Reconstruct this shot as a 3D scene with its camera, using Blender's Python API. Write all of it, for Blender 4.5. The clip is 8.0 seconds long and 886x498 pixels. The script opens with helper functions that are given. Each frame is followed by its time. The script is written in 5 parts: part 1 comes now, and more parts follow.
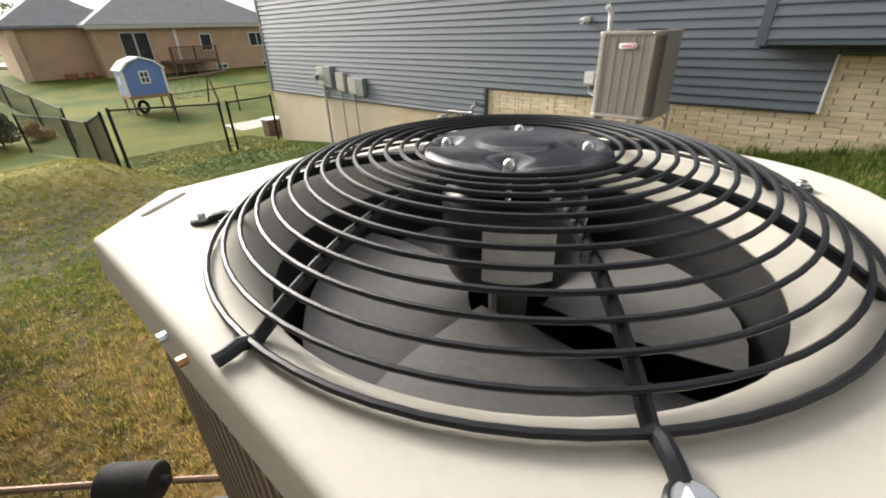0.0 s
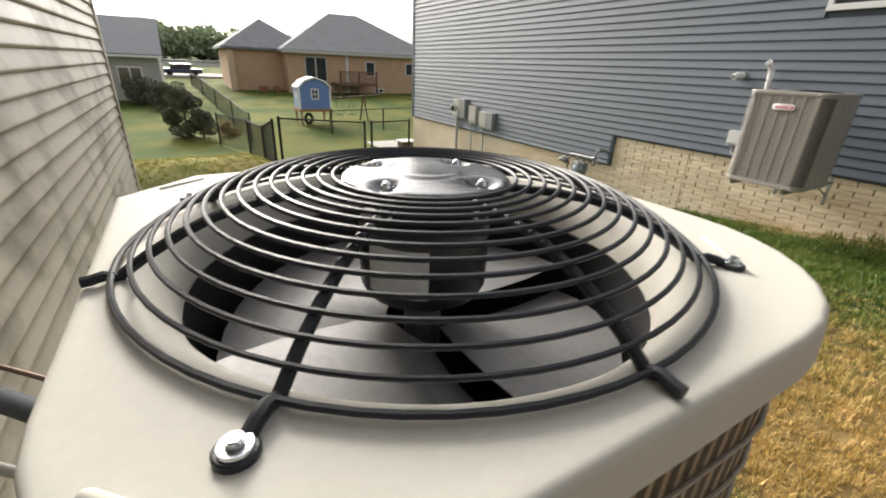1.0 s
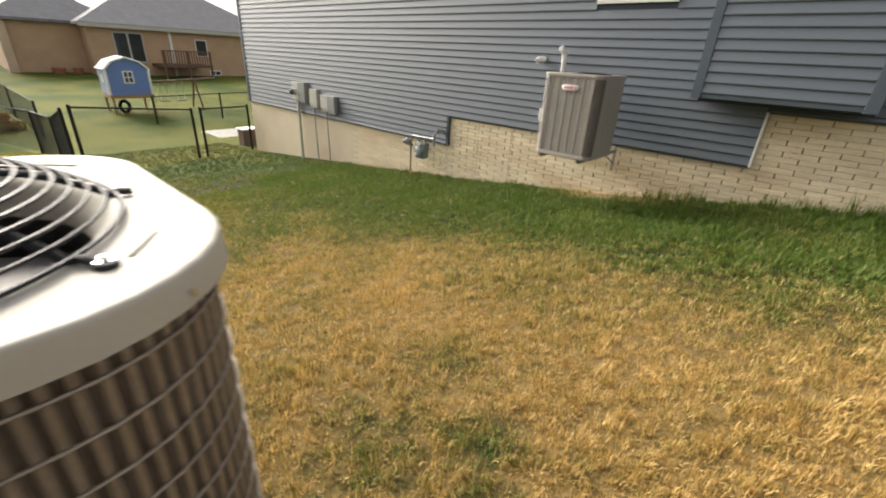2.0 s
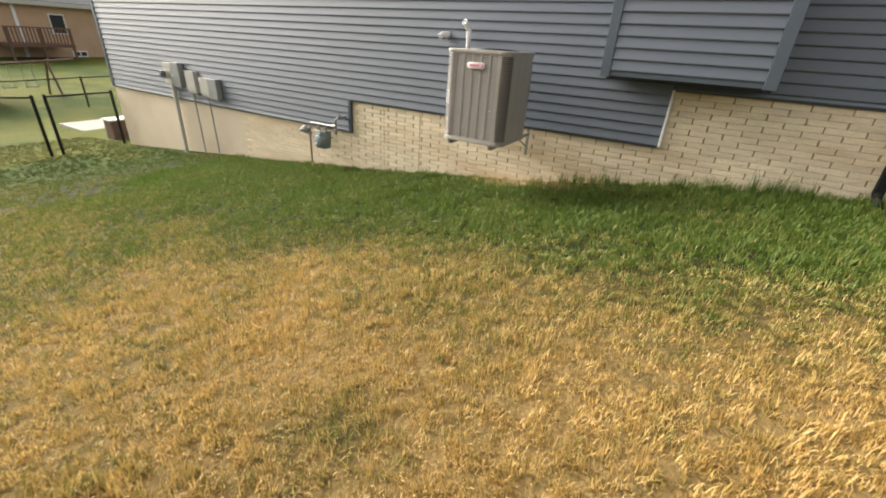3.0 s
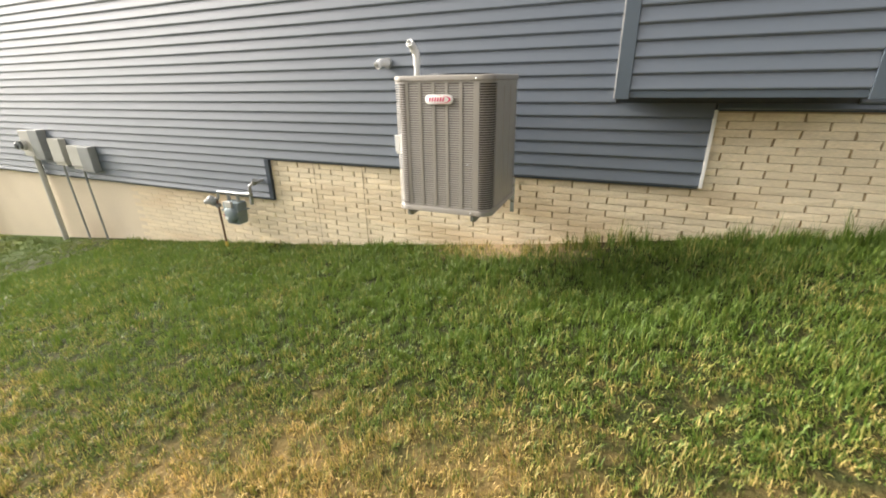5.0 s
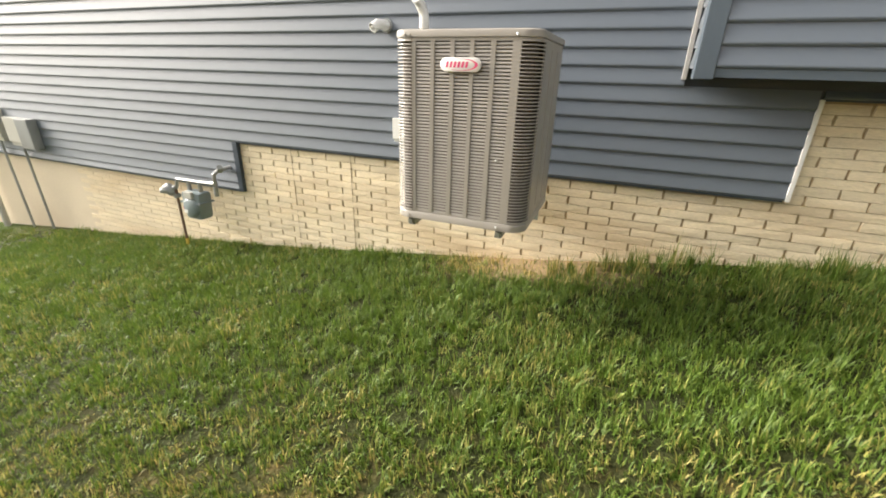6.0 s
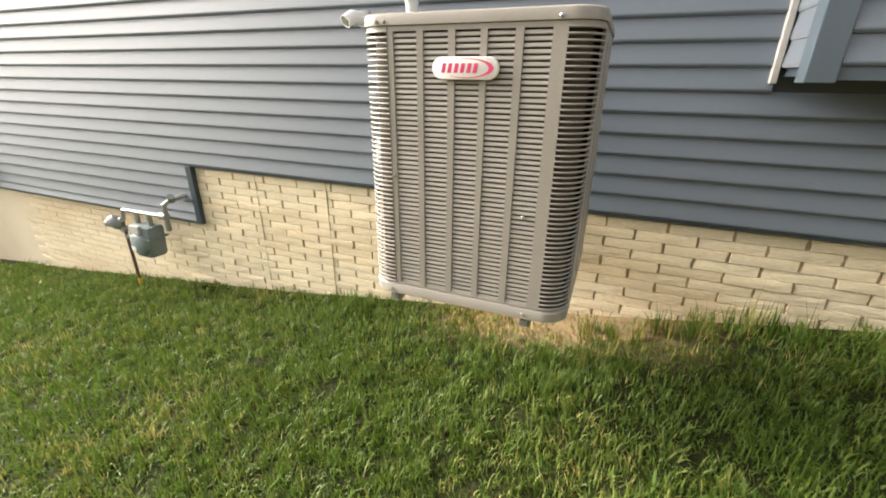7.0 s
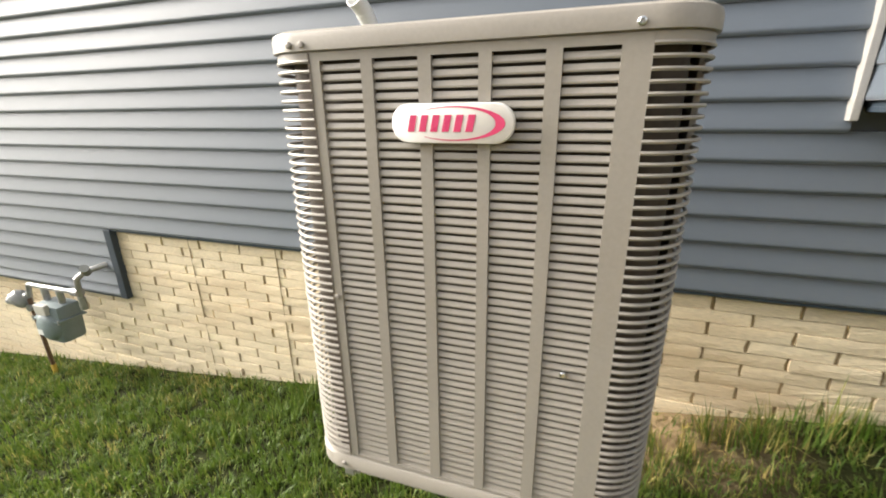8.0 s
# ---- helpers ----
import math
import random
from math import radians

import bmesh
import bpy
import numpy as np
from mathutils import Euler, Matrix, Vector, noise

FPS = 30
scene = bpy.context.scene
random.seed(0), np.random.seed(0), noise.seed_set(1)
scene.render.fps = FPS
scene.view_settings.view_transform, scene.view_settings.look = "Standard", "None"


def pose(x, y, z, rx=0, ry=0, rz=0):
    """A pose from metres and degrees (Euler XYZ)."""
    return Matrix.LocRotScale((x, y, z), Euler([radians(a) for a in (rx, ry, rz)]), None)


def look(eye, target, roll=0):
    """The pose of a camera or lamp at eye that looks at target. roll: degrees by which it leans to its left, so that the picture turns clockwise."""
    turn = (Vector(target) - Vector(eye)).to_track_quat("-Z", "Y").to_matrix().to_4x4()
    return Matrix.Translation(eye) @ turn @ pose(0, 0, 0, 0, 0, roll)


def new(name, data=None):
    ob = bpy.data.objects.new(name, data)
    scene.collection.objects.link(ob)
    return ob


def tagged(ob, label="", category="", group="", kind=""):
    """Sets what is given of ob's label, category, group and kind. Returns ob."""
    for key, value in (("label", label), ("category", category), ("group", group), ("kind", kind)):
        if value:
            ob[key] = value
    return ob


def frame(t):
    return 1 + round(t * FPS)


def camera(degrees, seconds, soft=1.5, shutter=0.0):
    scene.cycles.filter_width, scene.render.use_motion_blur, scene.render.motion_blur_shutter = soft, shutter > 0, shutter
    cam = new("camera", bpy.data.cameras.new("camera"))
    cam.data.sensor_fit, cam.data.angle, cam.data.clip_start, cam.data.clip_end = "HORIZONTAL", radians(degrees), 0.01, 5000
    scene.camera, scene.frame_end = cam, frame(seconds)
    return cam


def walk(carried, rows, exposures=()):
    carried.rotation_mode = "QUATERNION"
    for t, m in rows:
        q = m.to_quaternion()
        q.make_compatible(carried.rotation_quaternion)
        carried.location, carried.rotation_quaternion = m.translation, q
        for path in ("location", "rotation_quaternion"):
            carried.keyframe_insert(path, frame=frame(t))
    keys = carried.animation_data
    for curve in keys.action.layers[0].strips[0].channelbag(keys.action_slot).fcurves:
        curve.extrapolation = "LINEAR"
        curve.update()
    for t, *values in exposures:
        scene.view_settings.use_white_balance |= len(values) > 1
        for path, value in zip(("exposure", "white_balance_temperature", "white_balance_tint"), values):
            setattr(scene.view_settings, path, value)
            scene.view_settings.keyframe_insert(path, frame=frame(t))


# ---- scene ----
cam = camera(93.0, 8.0, soft=1.8, shutter=0.2)
PATH = [
    (0, (0.338, 0.257, 1.552), (-0.861, 1.56, 0.623), -1.8),
    (0.3, (0.359, 0.251, 1.561), (-0.849, 1.595, 0.704), -0.6),
    (0.5, (0.382, 0.268, 1.558), (-0.885, 1.568, 0.718), 0.4),
    (0.8, (0.467, 0.342, 1.539), (-0.982, 1.437, 0.701), 2.4),
    (1, (0.505, 0.391, 1.556), (-1.066, 1.34, 0.762), 2.4),
    (1.2, (0.567, 0.417, 1.583), (-1.029, 1.339, 0.809), 2.4),
    (1.5, (0.643, 0.464, 1.592), (-0.788, 1.598, 0.776), 2.6),
    (1.8, (0.708, 0.606, 1.565), (-0.557, 1.923, 0.748), 2.1),
    (2, (0.786, 0.761, 1.582), (-0.397, 2.140, 0.747), 3.2),
    (2.2, (0.806, 0.894, 1.593), (-0.312, 2.316, 0.74), 4.0),
    (3.3, (0.404, 1.651, 1.504), (-0.411, 3.255, 0.632), 3.3),
    (3.5, (0.318, 1.819, 1.506), (-0.466, 3.455, 0.665), 3.2),
    (4, (0.052, 2.172, 1.52), (-0.665, 3.894, 0.8), 1.2),
    (4.5, (-0.192, 2.619, 1.464), (-0.943, 4.347, 0.792), -1.1),
    (4.7, (-0.322, 2.791, 1.466), (-1.066, 4.506, 0.755), -1.4),
    (5.8, (-0.855, 3.688, 1.25), (-1.561, 5.39, 0.473), 1.1),
    (6, (-0.974, 3.831, 1.265), (-1.659, 5.541, 0.486), 1.5),
    (6.2, (-1.108, 3.944, 1.288), (-1.735, 5.668, 0.49), 2.2),
    (6.5, (-1.22, 4.231, 1.26), (-1.855, 5.961, 0.481), 1.7),
    (6.7, (-1.258, 4.394, 1.277), (-1.939, 6.132, 0.56), 0.8),
    (7, (-1.307, 4.658, 1.28), (-1.992, 6.372, 0.512), 0.5),
    (7.2, (-1.373, 4.752, 1.304), (-2.03, 6.494, 0.574), 1.1),
    (7.5, (-1.47, 4.946, 1.3), (-2.068, 6.754, 0.689), 1.5),
    (7.7, (-1.524, 5.063, 1.319), (-2.094, 6.868, 0.673), 1.0),
    (8, (-1.555, 5.302, 1.327), (-2.168, 7.093, 0.681), -0.9),
]
walk(cam, [(t, look(eye, target, roll)) for t, eye, target, roll in PATH],
     [(0.0, 1.30, 6750, 10), (1.0, 1.1, 6700, 10), (2.0, 1.14, 6950, 11), (3.5, 1.45, 6850, 11), (4.5, 1.6, 6850, 11), (6.5, 1.80, 7000, 10), (8.0, 1.80, 6850, 10)])

# the walk is keyed above; world and light
world = bpy.data.worlds.new("sky")
scene.world = world
world.use_nodes = True
wn, wl = world.node_tree.nodes, world.node_tree.links
sky = wn.new("ShaderNodeTexSky")
sky.sky_type = "NISHITA"
sky.sun_disc = False
sky.sun_elevation, sky.sun_rotation = radians(30), radians(-92)
sky.air_density, sky.dust_density, sky.ozone_density = 1.0, 8.0, 1.0
haze = wn.new("ShaderNodeHueSaturation")
haze.inputs["Saturation"].default_value = 0.20
wl.new(sky.outputs[0], haze.inputs["Color"])
wl.new(haze.outputs[0], wn["Background"].inputs["Color"])
wn["Background"].inputs["Strength"].default_value = 0.15
sun_data = bpy.data.lights.new("sun", "SUN")
sun_data.energy, sun_data.angle, sun_data.color = 2.0, radians(22), (1.0, 0.95, 0.86)
sun = new("sun", sun_data)
sun.matrix_world = look((-30, -1.05, 17.3), (0, 0, 0))


# ---- small mesh helpers ----
def bm_box(bm, x0, x1, y0, y1, z0, z1, bevel=0.0):
    r = bmesh.ops.create_cube(bm, size=1.0)
    for v in r["verts"]:
        v.co = ((x0 + x1) / 2 + v.co.x * (x1 - x0), (y0 + y1) / 2 + v.co.y * (y1 - y0), (z0 + z1) / 2 + v.co.z * (z1 - z0))
    if bevel:
        edges = list({e for v in r["verts"] for e in v.link_edges})
        bmesh.ops.bevel(bm, geom=edges, offset=bevel, segments=2, affect="EDGES", profile=0.6)
    return bm


def box(x0, x1, y0, y1, z0, z1, bevel=0.0):
    return bm_box(bmesh.new(), x0, x1, y0, y1, z0, z1, bevel)


def bm_tube(bm, pts, r, n=8, closed=False, caps=True):
    """A tube of radius r (one or one per point) along pts."""
    pts = [Vector(p) for p in pts]
    rs = r if isinstance(r, (list, tuple)) else [r] * len(pts)
    rings, up = [], None
    for i, p in enumerate(pts):
        a = pts[i - 1] if (i or closed) else p
        b = pts[(i + 1) % len(pts)] if (i < len(pts) - 1 or closed) else p
        d = (b - a).normalized()
        if up is None:
            up = Vector((0, 0, 1)) if abs(d.z) < 0.9 else Vector((0, 1, 0))
        s = d.cross(up).normalized()
        up = s.cross(d).normalized()
        rings.append([bm.verts.new(p + (s * math.cos(2 * math.pi * k / n) + up * math.sin(2 * math.pi * k / n)) * rs[i]) for k in range(n)])
    last = len(rings) if closed else len(rings) - 1
    for i in range(last):
        a, b = rings[i], rings[(i + 1) % len(rings)]
        for k in range(n):
            bm.faces.new((a[k], a[(k + 1) % n], b[(k + 1) % n], b[k]))
    if caps and not closed:
        bm.faces.new(rings[0][::-1])
        bm.faces.new(rings[-1])
    return bm


def tube(pts, r, n=8, closed=False):
    return bm_tube(bmesh.new(), pts, r, n, closed)


def bm_lathe(bm, profile, cx, cy, n=48):
    """Turn a profile of (radius, z) round the upright axis at cx, cy."""
    rings = []
    for r, z in profile:
        rings.append([bm.verts.new((cx + r * math.cos(2 * math.pi * k / n), cy + r * math.sin(2 * math.pi * k / n), z)) for k in range(n)])
    for a, b in zip(rings, rings[1:]):
        for k in range(n):
            bm.faces.new((a[k], a[(k + 1) % n], b[(k + 1) % n], b[k]))
    return rings


def bm_prism(bm, poly, z0, z1):
    lo = [bm.verts.new((x, y, z0)) for x, y in poly]
    hi = [bm.verts.new((x, y, z1)) for x, y in poly]
    n = len(poly)
    bm.faces.new(lo[::-1])
    bm.faces.new(hi)
    for k in range(n):
        bm.faces.new((lo[k], lo[(k + 1) % n], hi[(k + 1) % n], hi[k]))
    return bm


def bm_extrude_x(bm, prof, x0, x1):
    """A profile of (y, z) drawn along x from x0 to x1."""
    a = [bm.verts.new((x0, y, z)) for y, z in prof]
    b = [bm.verts.new((x1, y, z)) for y, z in prof]
    n = len(prof)
    for k in range(n):
        bm.faces.new((a[k], b[k], b[(k + 1) % n], a[(k + 1) % n]))
    bm.faces.new(a[::-1])
    bm.faces.new(b)
    return bm


def rounded(x0, x1, y0, y1, radii, n=7):
    """Outline of a rectangle, counter-clockwise from its (x1, y1) corner; radii of the corners (+,+), (-,+), (-,-), (+,-)."""
    out = []
    for (cx, cy, sx, sy, a0), r in zip(((x1, y1, -1, -1, 0), (x0, y1, 1, -1, 90), (x0, y0, 1, 1, 180), (x1, y0, -1, 1, 270)), radii):
        for k in range(n + 1):
            a = radians(a0 + 90 * k / n)
            out.append((cx + sx * r + r * math.cos(a), cy + sy * r + r * math.sin(a)))
    return out


BASE = {}


def thing(name, loc, label, category, group="", kind=""):
    ob = new(name)
    ob.location = loc
    ob.empty_display_size = 0.1
    BASE[ob.name] = Vector(loc)
    return tagged(ob, label, category, group, kind)


def finish(bm, name, material, smooth=False):
    bmesh.ops.recalc_face_normals(bm, faces=bm.faces)
    me = bpy.data.meshes.new(name)
    bm.to_mesh(me)
    bm.free()
    me.materials.append(material)
    if smooth:
        me.polygons.foreach_set("use_smooth", [True] * len(me.polygons))
        me.set_sharp_from_angle(angle=radians(38))
    return me


def part(name, bm, material, parent, label="", smooth=False):
    ob = new(name, finish(bm, name, material, smooth))
    ob.parent = parent
    if parent.name in BASE:
        ob.matrix_parent_inverse = Matrix.Translation(-BASE[parent.name])
    return tagged(ob, label)


def piece(name, me, loc, parent):
    """A piece that shares its mesh with others like it."""
    ob = new(name, me)
    ob.location = loc
    ob.parent = parent
    if parent.name in BASE:
        ob.matrix_parent_inverse = Matrix.Translation(-BASE[parent.name])
    return ob


def whole(name, bm, material, label, category, group="", kind="", smooth=False):
    return tagged(new(name, finish(bm, name, material, smooth)), label, category, group, kind)


# ---- materials ----
def mat(name, color, rough=0.6, metal=0.0, var=0.12, scale=6.0, fine=90.0, bump=0.1, bump_dist=0.002, stain=None, stain_amount=0.0, stain_scale=2.0, vary=0.0, spec=0.5, stretch=(1, 1, 1), rvar=0.08):
    """Paint, metal or stone: two scales of tone, fine relief, optional stains and a tone of its own for each piece."""
    m = bpy.data.materials.new(name)
    m.use_nodes = True
    n, l = m.node_tree.nodes, m.node_tree.links
    p = n["Principled BSDF"]
    p.inputs["Metallic"].default_value = metal
    p.inputs["Specular IOR Level"].default_value = spec
    geo = n.new("ShaderNodeNewGeometry")
    mp = n.new("ShaderNodeMapping")
    mp.inputs["Scale"].default_value = stretch
    l.new(geo.outputs["Position"], mp.inputs["Vector"])

    def tex(s, detail=4):
        t = n.new("ShaderNodeTexNoise")
        t.inputs["Scale"].default_value = s
        t.inputs["Detail"].default_value = detail
        l.new(mp.outputs[0], t.inputs["Vector"])
        return t

    big, small = tex(scale), tex(fine, 3)
    add = n.new("ShaderNodeMath")
    add.operation = "ADD"
    l.new(big.outputs["Fac"], add.inputs[0])
    l.new(small.outputs["Fac"], add.inputs[1])
    rng = n.new("ShaderNodeMapRange")
    rng.inputs["From Min"].default_value, rng.inputs["From Max"].default_value = 0.6, 1.4
    rng.inputs["To Min"].default_value, rng.inputs["To Max"].default_value = 1 - var, 1 + var
    l.new(add.outputs[0], rng.inputs["Value"])
    val = rng.outputs[0]
    if vary:
        info = n.new("ShaderNodeObjectInfo")
        r2 = n.new("ShaderNodeMapRange")
        r2.inputs["To Min"].default_value, r2.inputs["To Max"].default_value = 1 - vary, 1 + vary
        l.new(info.outputs["Random"], r2.inputs["Value"])
        mul = n.new("ShaderNodeMath")
        mul.operation = "MULTIPLY"
        l.new(val, mul.inputs[0])
        l.new(r2.outputs[0], mul.inputs[1])
        val = mul.outputs[0]
    tint = n.new("ShaderNodeHueSaturation")
    tint.inputs["Color"].default_value = (*color, 1)
    l.new(val, tint.inputs["Value"])
    col = tint.outputs[0]
    if stain:
        st = tex(stain_scale, 6)
        ramp = n.new("ShaderNodeMapRange")
        ramp.inputs["From Min"].default_value, ramp.inputs["From Max"].default_value = 0.50, 0.68
        ramp.inputs["To Max"].default_value = stain_amount
        l.new(st.outputs["Fac"], ramp.inputs["Value"])
        mix = n.new("ShaderNodeMix")
        mix.data_type = "RGBA"
        l.new(ramp.outputs[0], mix.inputs["Factor"])
        l.new(col, mix.inputs["A"])
        mix.inputs["B"].default_value = (*stain, 1)
        col = mix.outputs["Result"]
    l.new(col, p.inputs["Base Color"])
    rr = n.new("ShaderNodeMapRange")
    rr.inputs["From Min"].default_value, rr.inputs["From Max"].default_value = 0.3, 0.7
    rr.inputs["To Min"].default_value, rr.inputs["To Max"].default_value = max(0.02, rough - rvar), min(1, rough + rvar)
    l.new(big.outputs["Fac"], rr.inputs["Value"])
    l.new(rr.outputs[0], p.inputs["Roughness"])
    if bump:
        b = n.new("ShaderNodeBump")
        b.inputs["Strength"].default_value = bump
        b.inputs["Distance"].default_value = bump_dist
        l.new(small.outputs["Fac"], b.inputs["Height"])
        l.new(b.outputs[0], p.inputs["Normal"])
    return m


def lawn_material(name, blades):
    """Lawn: burnt straw in the middle of the side yard, green by the house wall and farther off."""
    m = bpy.data.materials.new(name)
    m.use_nodes = True
    n, l = m.node_tree.nodes, m.node_tree.links
    p = n["Principled BSDF"]
    p.inputs["Roughness"].default_value = 0.58 if blades else 0.95
    p.inputs["Specular IOR Level"].default_value = 0.5 if blades else 0.1
    geo = n.new("ShaderNodeNewGeometry")
    sep = n.new("ShaderNodeSeparateXYZ")
    l.new(geo.outputs["Position"], sep.inputs[0])

    def ramp(sock, a, b, lo, hi):
        r = n.new("ShaderNodeMapRange")
        r.interpolation_type = "SMOOTHSTEP"
        for k, v in (("From Min", a), ("From Max", b), ("To Min", lo), ("To Max", hi)):
            r.inputs[k].default_value = v
        l.new(sock, r.inputs["Value"])
        return r.outputs[0]

    def op(kind, a, b):
        q = n.new("ShaderNodeMath")
        q.operation = kind
        for i, v in enumerate((a, b)):
            if isinstance(v, (int, float)):
                q.inputs[i].default_value = v
            else:
                l.new(v, q.inputs[i])
        return q.outputs[0]

    def noise_tex(s, d=3):
        t = n.new("ShaderNodeTexNoise")
        t.inputs["Scale"].default_value = s
        t.inputs["Detail"].default_value = d
        l.new(geo.outputs["Position"], t.inputs["Vector"])
        return t.outputs["Fac"]

    dry = op("MULTIPLY", ramp(sep.outputs["Y"], 2.8, 5.9, 0.92, 0.0), op("MULTIPLY", ramp(sep.outputs["X"], -6.5, -0.8, 0.34, 1.0), ramp(sep.outputs["Y"], 0.7, 1.7, 0.80, 1.0)))
    patch = op("SUBTRACT", op("MULTIPLY", op("SUBTRACT", noise_tex(0.9, 4), 0.5), 1.0), 0.06)
    dry = op("ADD", dry, patch)
    dry = op("ADD", dry, op("MULTIPLY", op("SUBTRACT", noise_tex(9.0, 3), 0.5), 1.15))
    dry = op("ADD", dry, op("MULTIPLY", ramp(sep.outputs["X"], -0.4, 1.0, 0.0, 0.08), ramp(sep.outputs["Y"], 4.8, 6.2, 1.0, 0.0)))
    # green clumps left standing in the straw
    for cx, cy, rad, least in ((0.03, 2.05, 0.30, -0.60), (0.28, 1.72, 0.26, -0.60), (-0.25, 1.70, 0.55, -0.35), (-0.55, 2.35, 0.45, -0.30), (-2.2, 3.1, 0.6, -0.25)):
        dist = n.new("ShaderNodeVectorMath")
        dist.operation = "DISTANCE"
        dist.inputs[1].default_value = (cx, cy, 0.0)
        l.new(geo.outputs["Position"], dist.inputs[0])
        dry = op("ADD", dry, ramp(dist.outputs["Value"], rad * 0.25, rad, least, 0.0))
    bare = op("MULTIPLY", ramp(sep.outputs["Y"], 6.75, 7.15, 0.0, 0.5), op("MULTIPLY", ramp(sep.outputs["X"], -2.7, -1.8, 0.0, 1.0), ramp(sep.outputs["X"], -1.1, -0.4, 1.0, 0.0)))
    dry = op("ADD", dry, bare)
    if blades:
        dry = op("ADD", dry, op("MULTIPLY", op("SUBTRACT", geo.outputs["Random Per Island"], 0.5), 0.75))
    fac = ramp(dry, 0.02, 1.05, 0.0, 1.0)
    soil = op("MULTIPLY", op("MULTIPLY", bare, 1.9), ramp(noise_tex(5.0, 4), 0.30, 0.55, 0.35, 1.0))
    green = n.new("ShaderNodeMix")
    green.data_type = "RGBA"
    # Soil under green blades is coloured near black for the shade between them.
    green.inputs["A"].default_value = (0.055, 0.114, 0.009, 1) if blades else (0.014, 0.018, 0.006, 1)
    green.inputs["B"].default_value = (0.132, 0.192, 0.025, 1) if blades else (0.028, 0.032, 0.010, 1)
    l.new(geo.outputs["Random Per Island"] if blades else noise_tex(30.0), green.inputs["Factor"])
    straw = n.new("ShaderNodeMix")
    straw.data_type = "RGBA"
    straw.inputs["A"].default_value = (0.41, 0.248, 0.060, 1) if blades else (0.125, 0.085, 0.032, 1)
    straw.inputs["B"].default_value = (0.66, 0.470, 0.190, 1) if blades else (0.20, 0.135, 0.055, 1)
    l.new(geo.outputs["Random Per Island"] if blades else noise_tex(40.0), straw.inputs["Factor"])
    mix = n.new("ShaderNodeMix")
    mix.data_type = "RGBA"
    l.new(fac, mix.inputs["Factor"])
    l.new(green.outputs["Result"], mix.inputs["A"])
    l.new(straw.outputs["Result"], mix.inputs["B"])
    far = n.new("ShaderNodeMix")
    far.data_type = "RGBA"
    l.new(ramp(sep.outputs["X"], -12.0, -8.0, 1.0, 0.0), far.inputs["Factor"])
    l.new(mix.outputs["Result"], far.inputs["A"])
    fg = n.new("ShaderNodeMix")
    fg.data_type = "RGBA"
    fg.inputs["A"].default_value = (0.046, 0.074, 0.013, 1)
    fg.inputs["B"].default_value = (0.105, 0.112, 0.022, 1)
    l.new(ramp(noise_tex(0.35, 5), 0.35, 0.65, 0.0, 1.0), fg.inputs["Factor"])
    bank = n.new("ShaderNodeMix")
    bank.data_type = "RGBA"
    bank.inputs["B"].default_value = (0.25, 0.225, 0.062, 1)
    l.new(op("MULTIPLY", ramp(sep.outputs["Y"], 2.4, 3.6, 0.85, 0.0), ramp(sep.outputs["X"], -14.5, -12.5, 0.0, 1.0)), bank.inputs["Factor"])
    l.new(fg.outputs["Result"], bank.inputs["A"])
    l.new(bank.outputs["Result"], far.inputs["B"])
    l.new(far.outputs["Result"], p.inputs["Base Color"])
    if not blades:
        # trodden earth at the foot of the wall
        earth = n.new("ShaderNodeMix")
        earth.data_type = "RGBA"
        earth.inputs["B"].default_value = (0.31, 0.225, 0.135, 1)
        l.new(soil, earth.inputs["Factor"])
        l.new(far.outputs["Result"], earth.inputs["A"])
        l.new(earth.outputs["Result"], p.inputs["Base Color"])
    if blades:
        tr = n.new("ShaderNodeBsdfTranslucent")
        l.new(far.outputs["Result"], tr.inputs["Color"])
        ms = n.new("ShaderNodeMixShader")
        ms.inputs[0].default_value = 0.3
        l.new(p.outputs[0], ms.inputs[1])
        l.new(tr.outputs[0], ms.inputs[2])
        l.new(ms.outputs[0], n["Material Output"].inputs["Surface"])
    else:
        b = n.new("ShaderNodeBump")
        b.inputs["Strength"].default_value, b.inputs["Distance"].default_value = 0.8, 0.03
        l.new(noise_tex(35.0, 4), b.inputs["Height"])
        l.new(b.outputs[0], p.inputs["Normal"])
    return m


def glass_material(name, tint=(0.8, 0.85, 0.88), rough=0.03):
    m = bpy.data.materials.new(name)
    m.use_nodes = True
    p = m.node_tree.nodes["Principled BSDF"]
    p.inputs["Base Color"].default_value = (*tint, 1)
    p.inputs["Roughness"].default_value = rough
    p.inputs["Transmission Weight"].default_value = 0.9
    return m


M_LAWN, M_BLADE = lawn_material("lawn_soil_and_shade", False), lawn_material("grass_blade", True)
M_BLUE = mat("blue_vinyl", (0.080, 0.103, 0.134), 0.52, spec=1.0, rvar=0.015, var=0.05, scale=1.2, fine=60, bump=0.02, bump_dist=0.0005, vary=0.03, stretch=(0.3, 1, 3))
vinyl = M_BLUE.node_tree.nodes["Principled BSDF"]      # sheen added to lift siding seen at a slant, standing in for glare
vinyl.inputs["Sheen Weight"].default_value = 0.35
vinyl.inputs["Sheen Roughness"].default_value = 0.45
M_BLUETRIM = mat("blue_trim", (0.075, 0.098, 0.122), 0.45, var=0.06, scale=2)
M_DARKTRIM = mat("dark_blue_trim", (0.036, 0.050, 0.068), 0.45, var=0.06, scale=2)
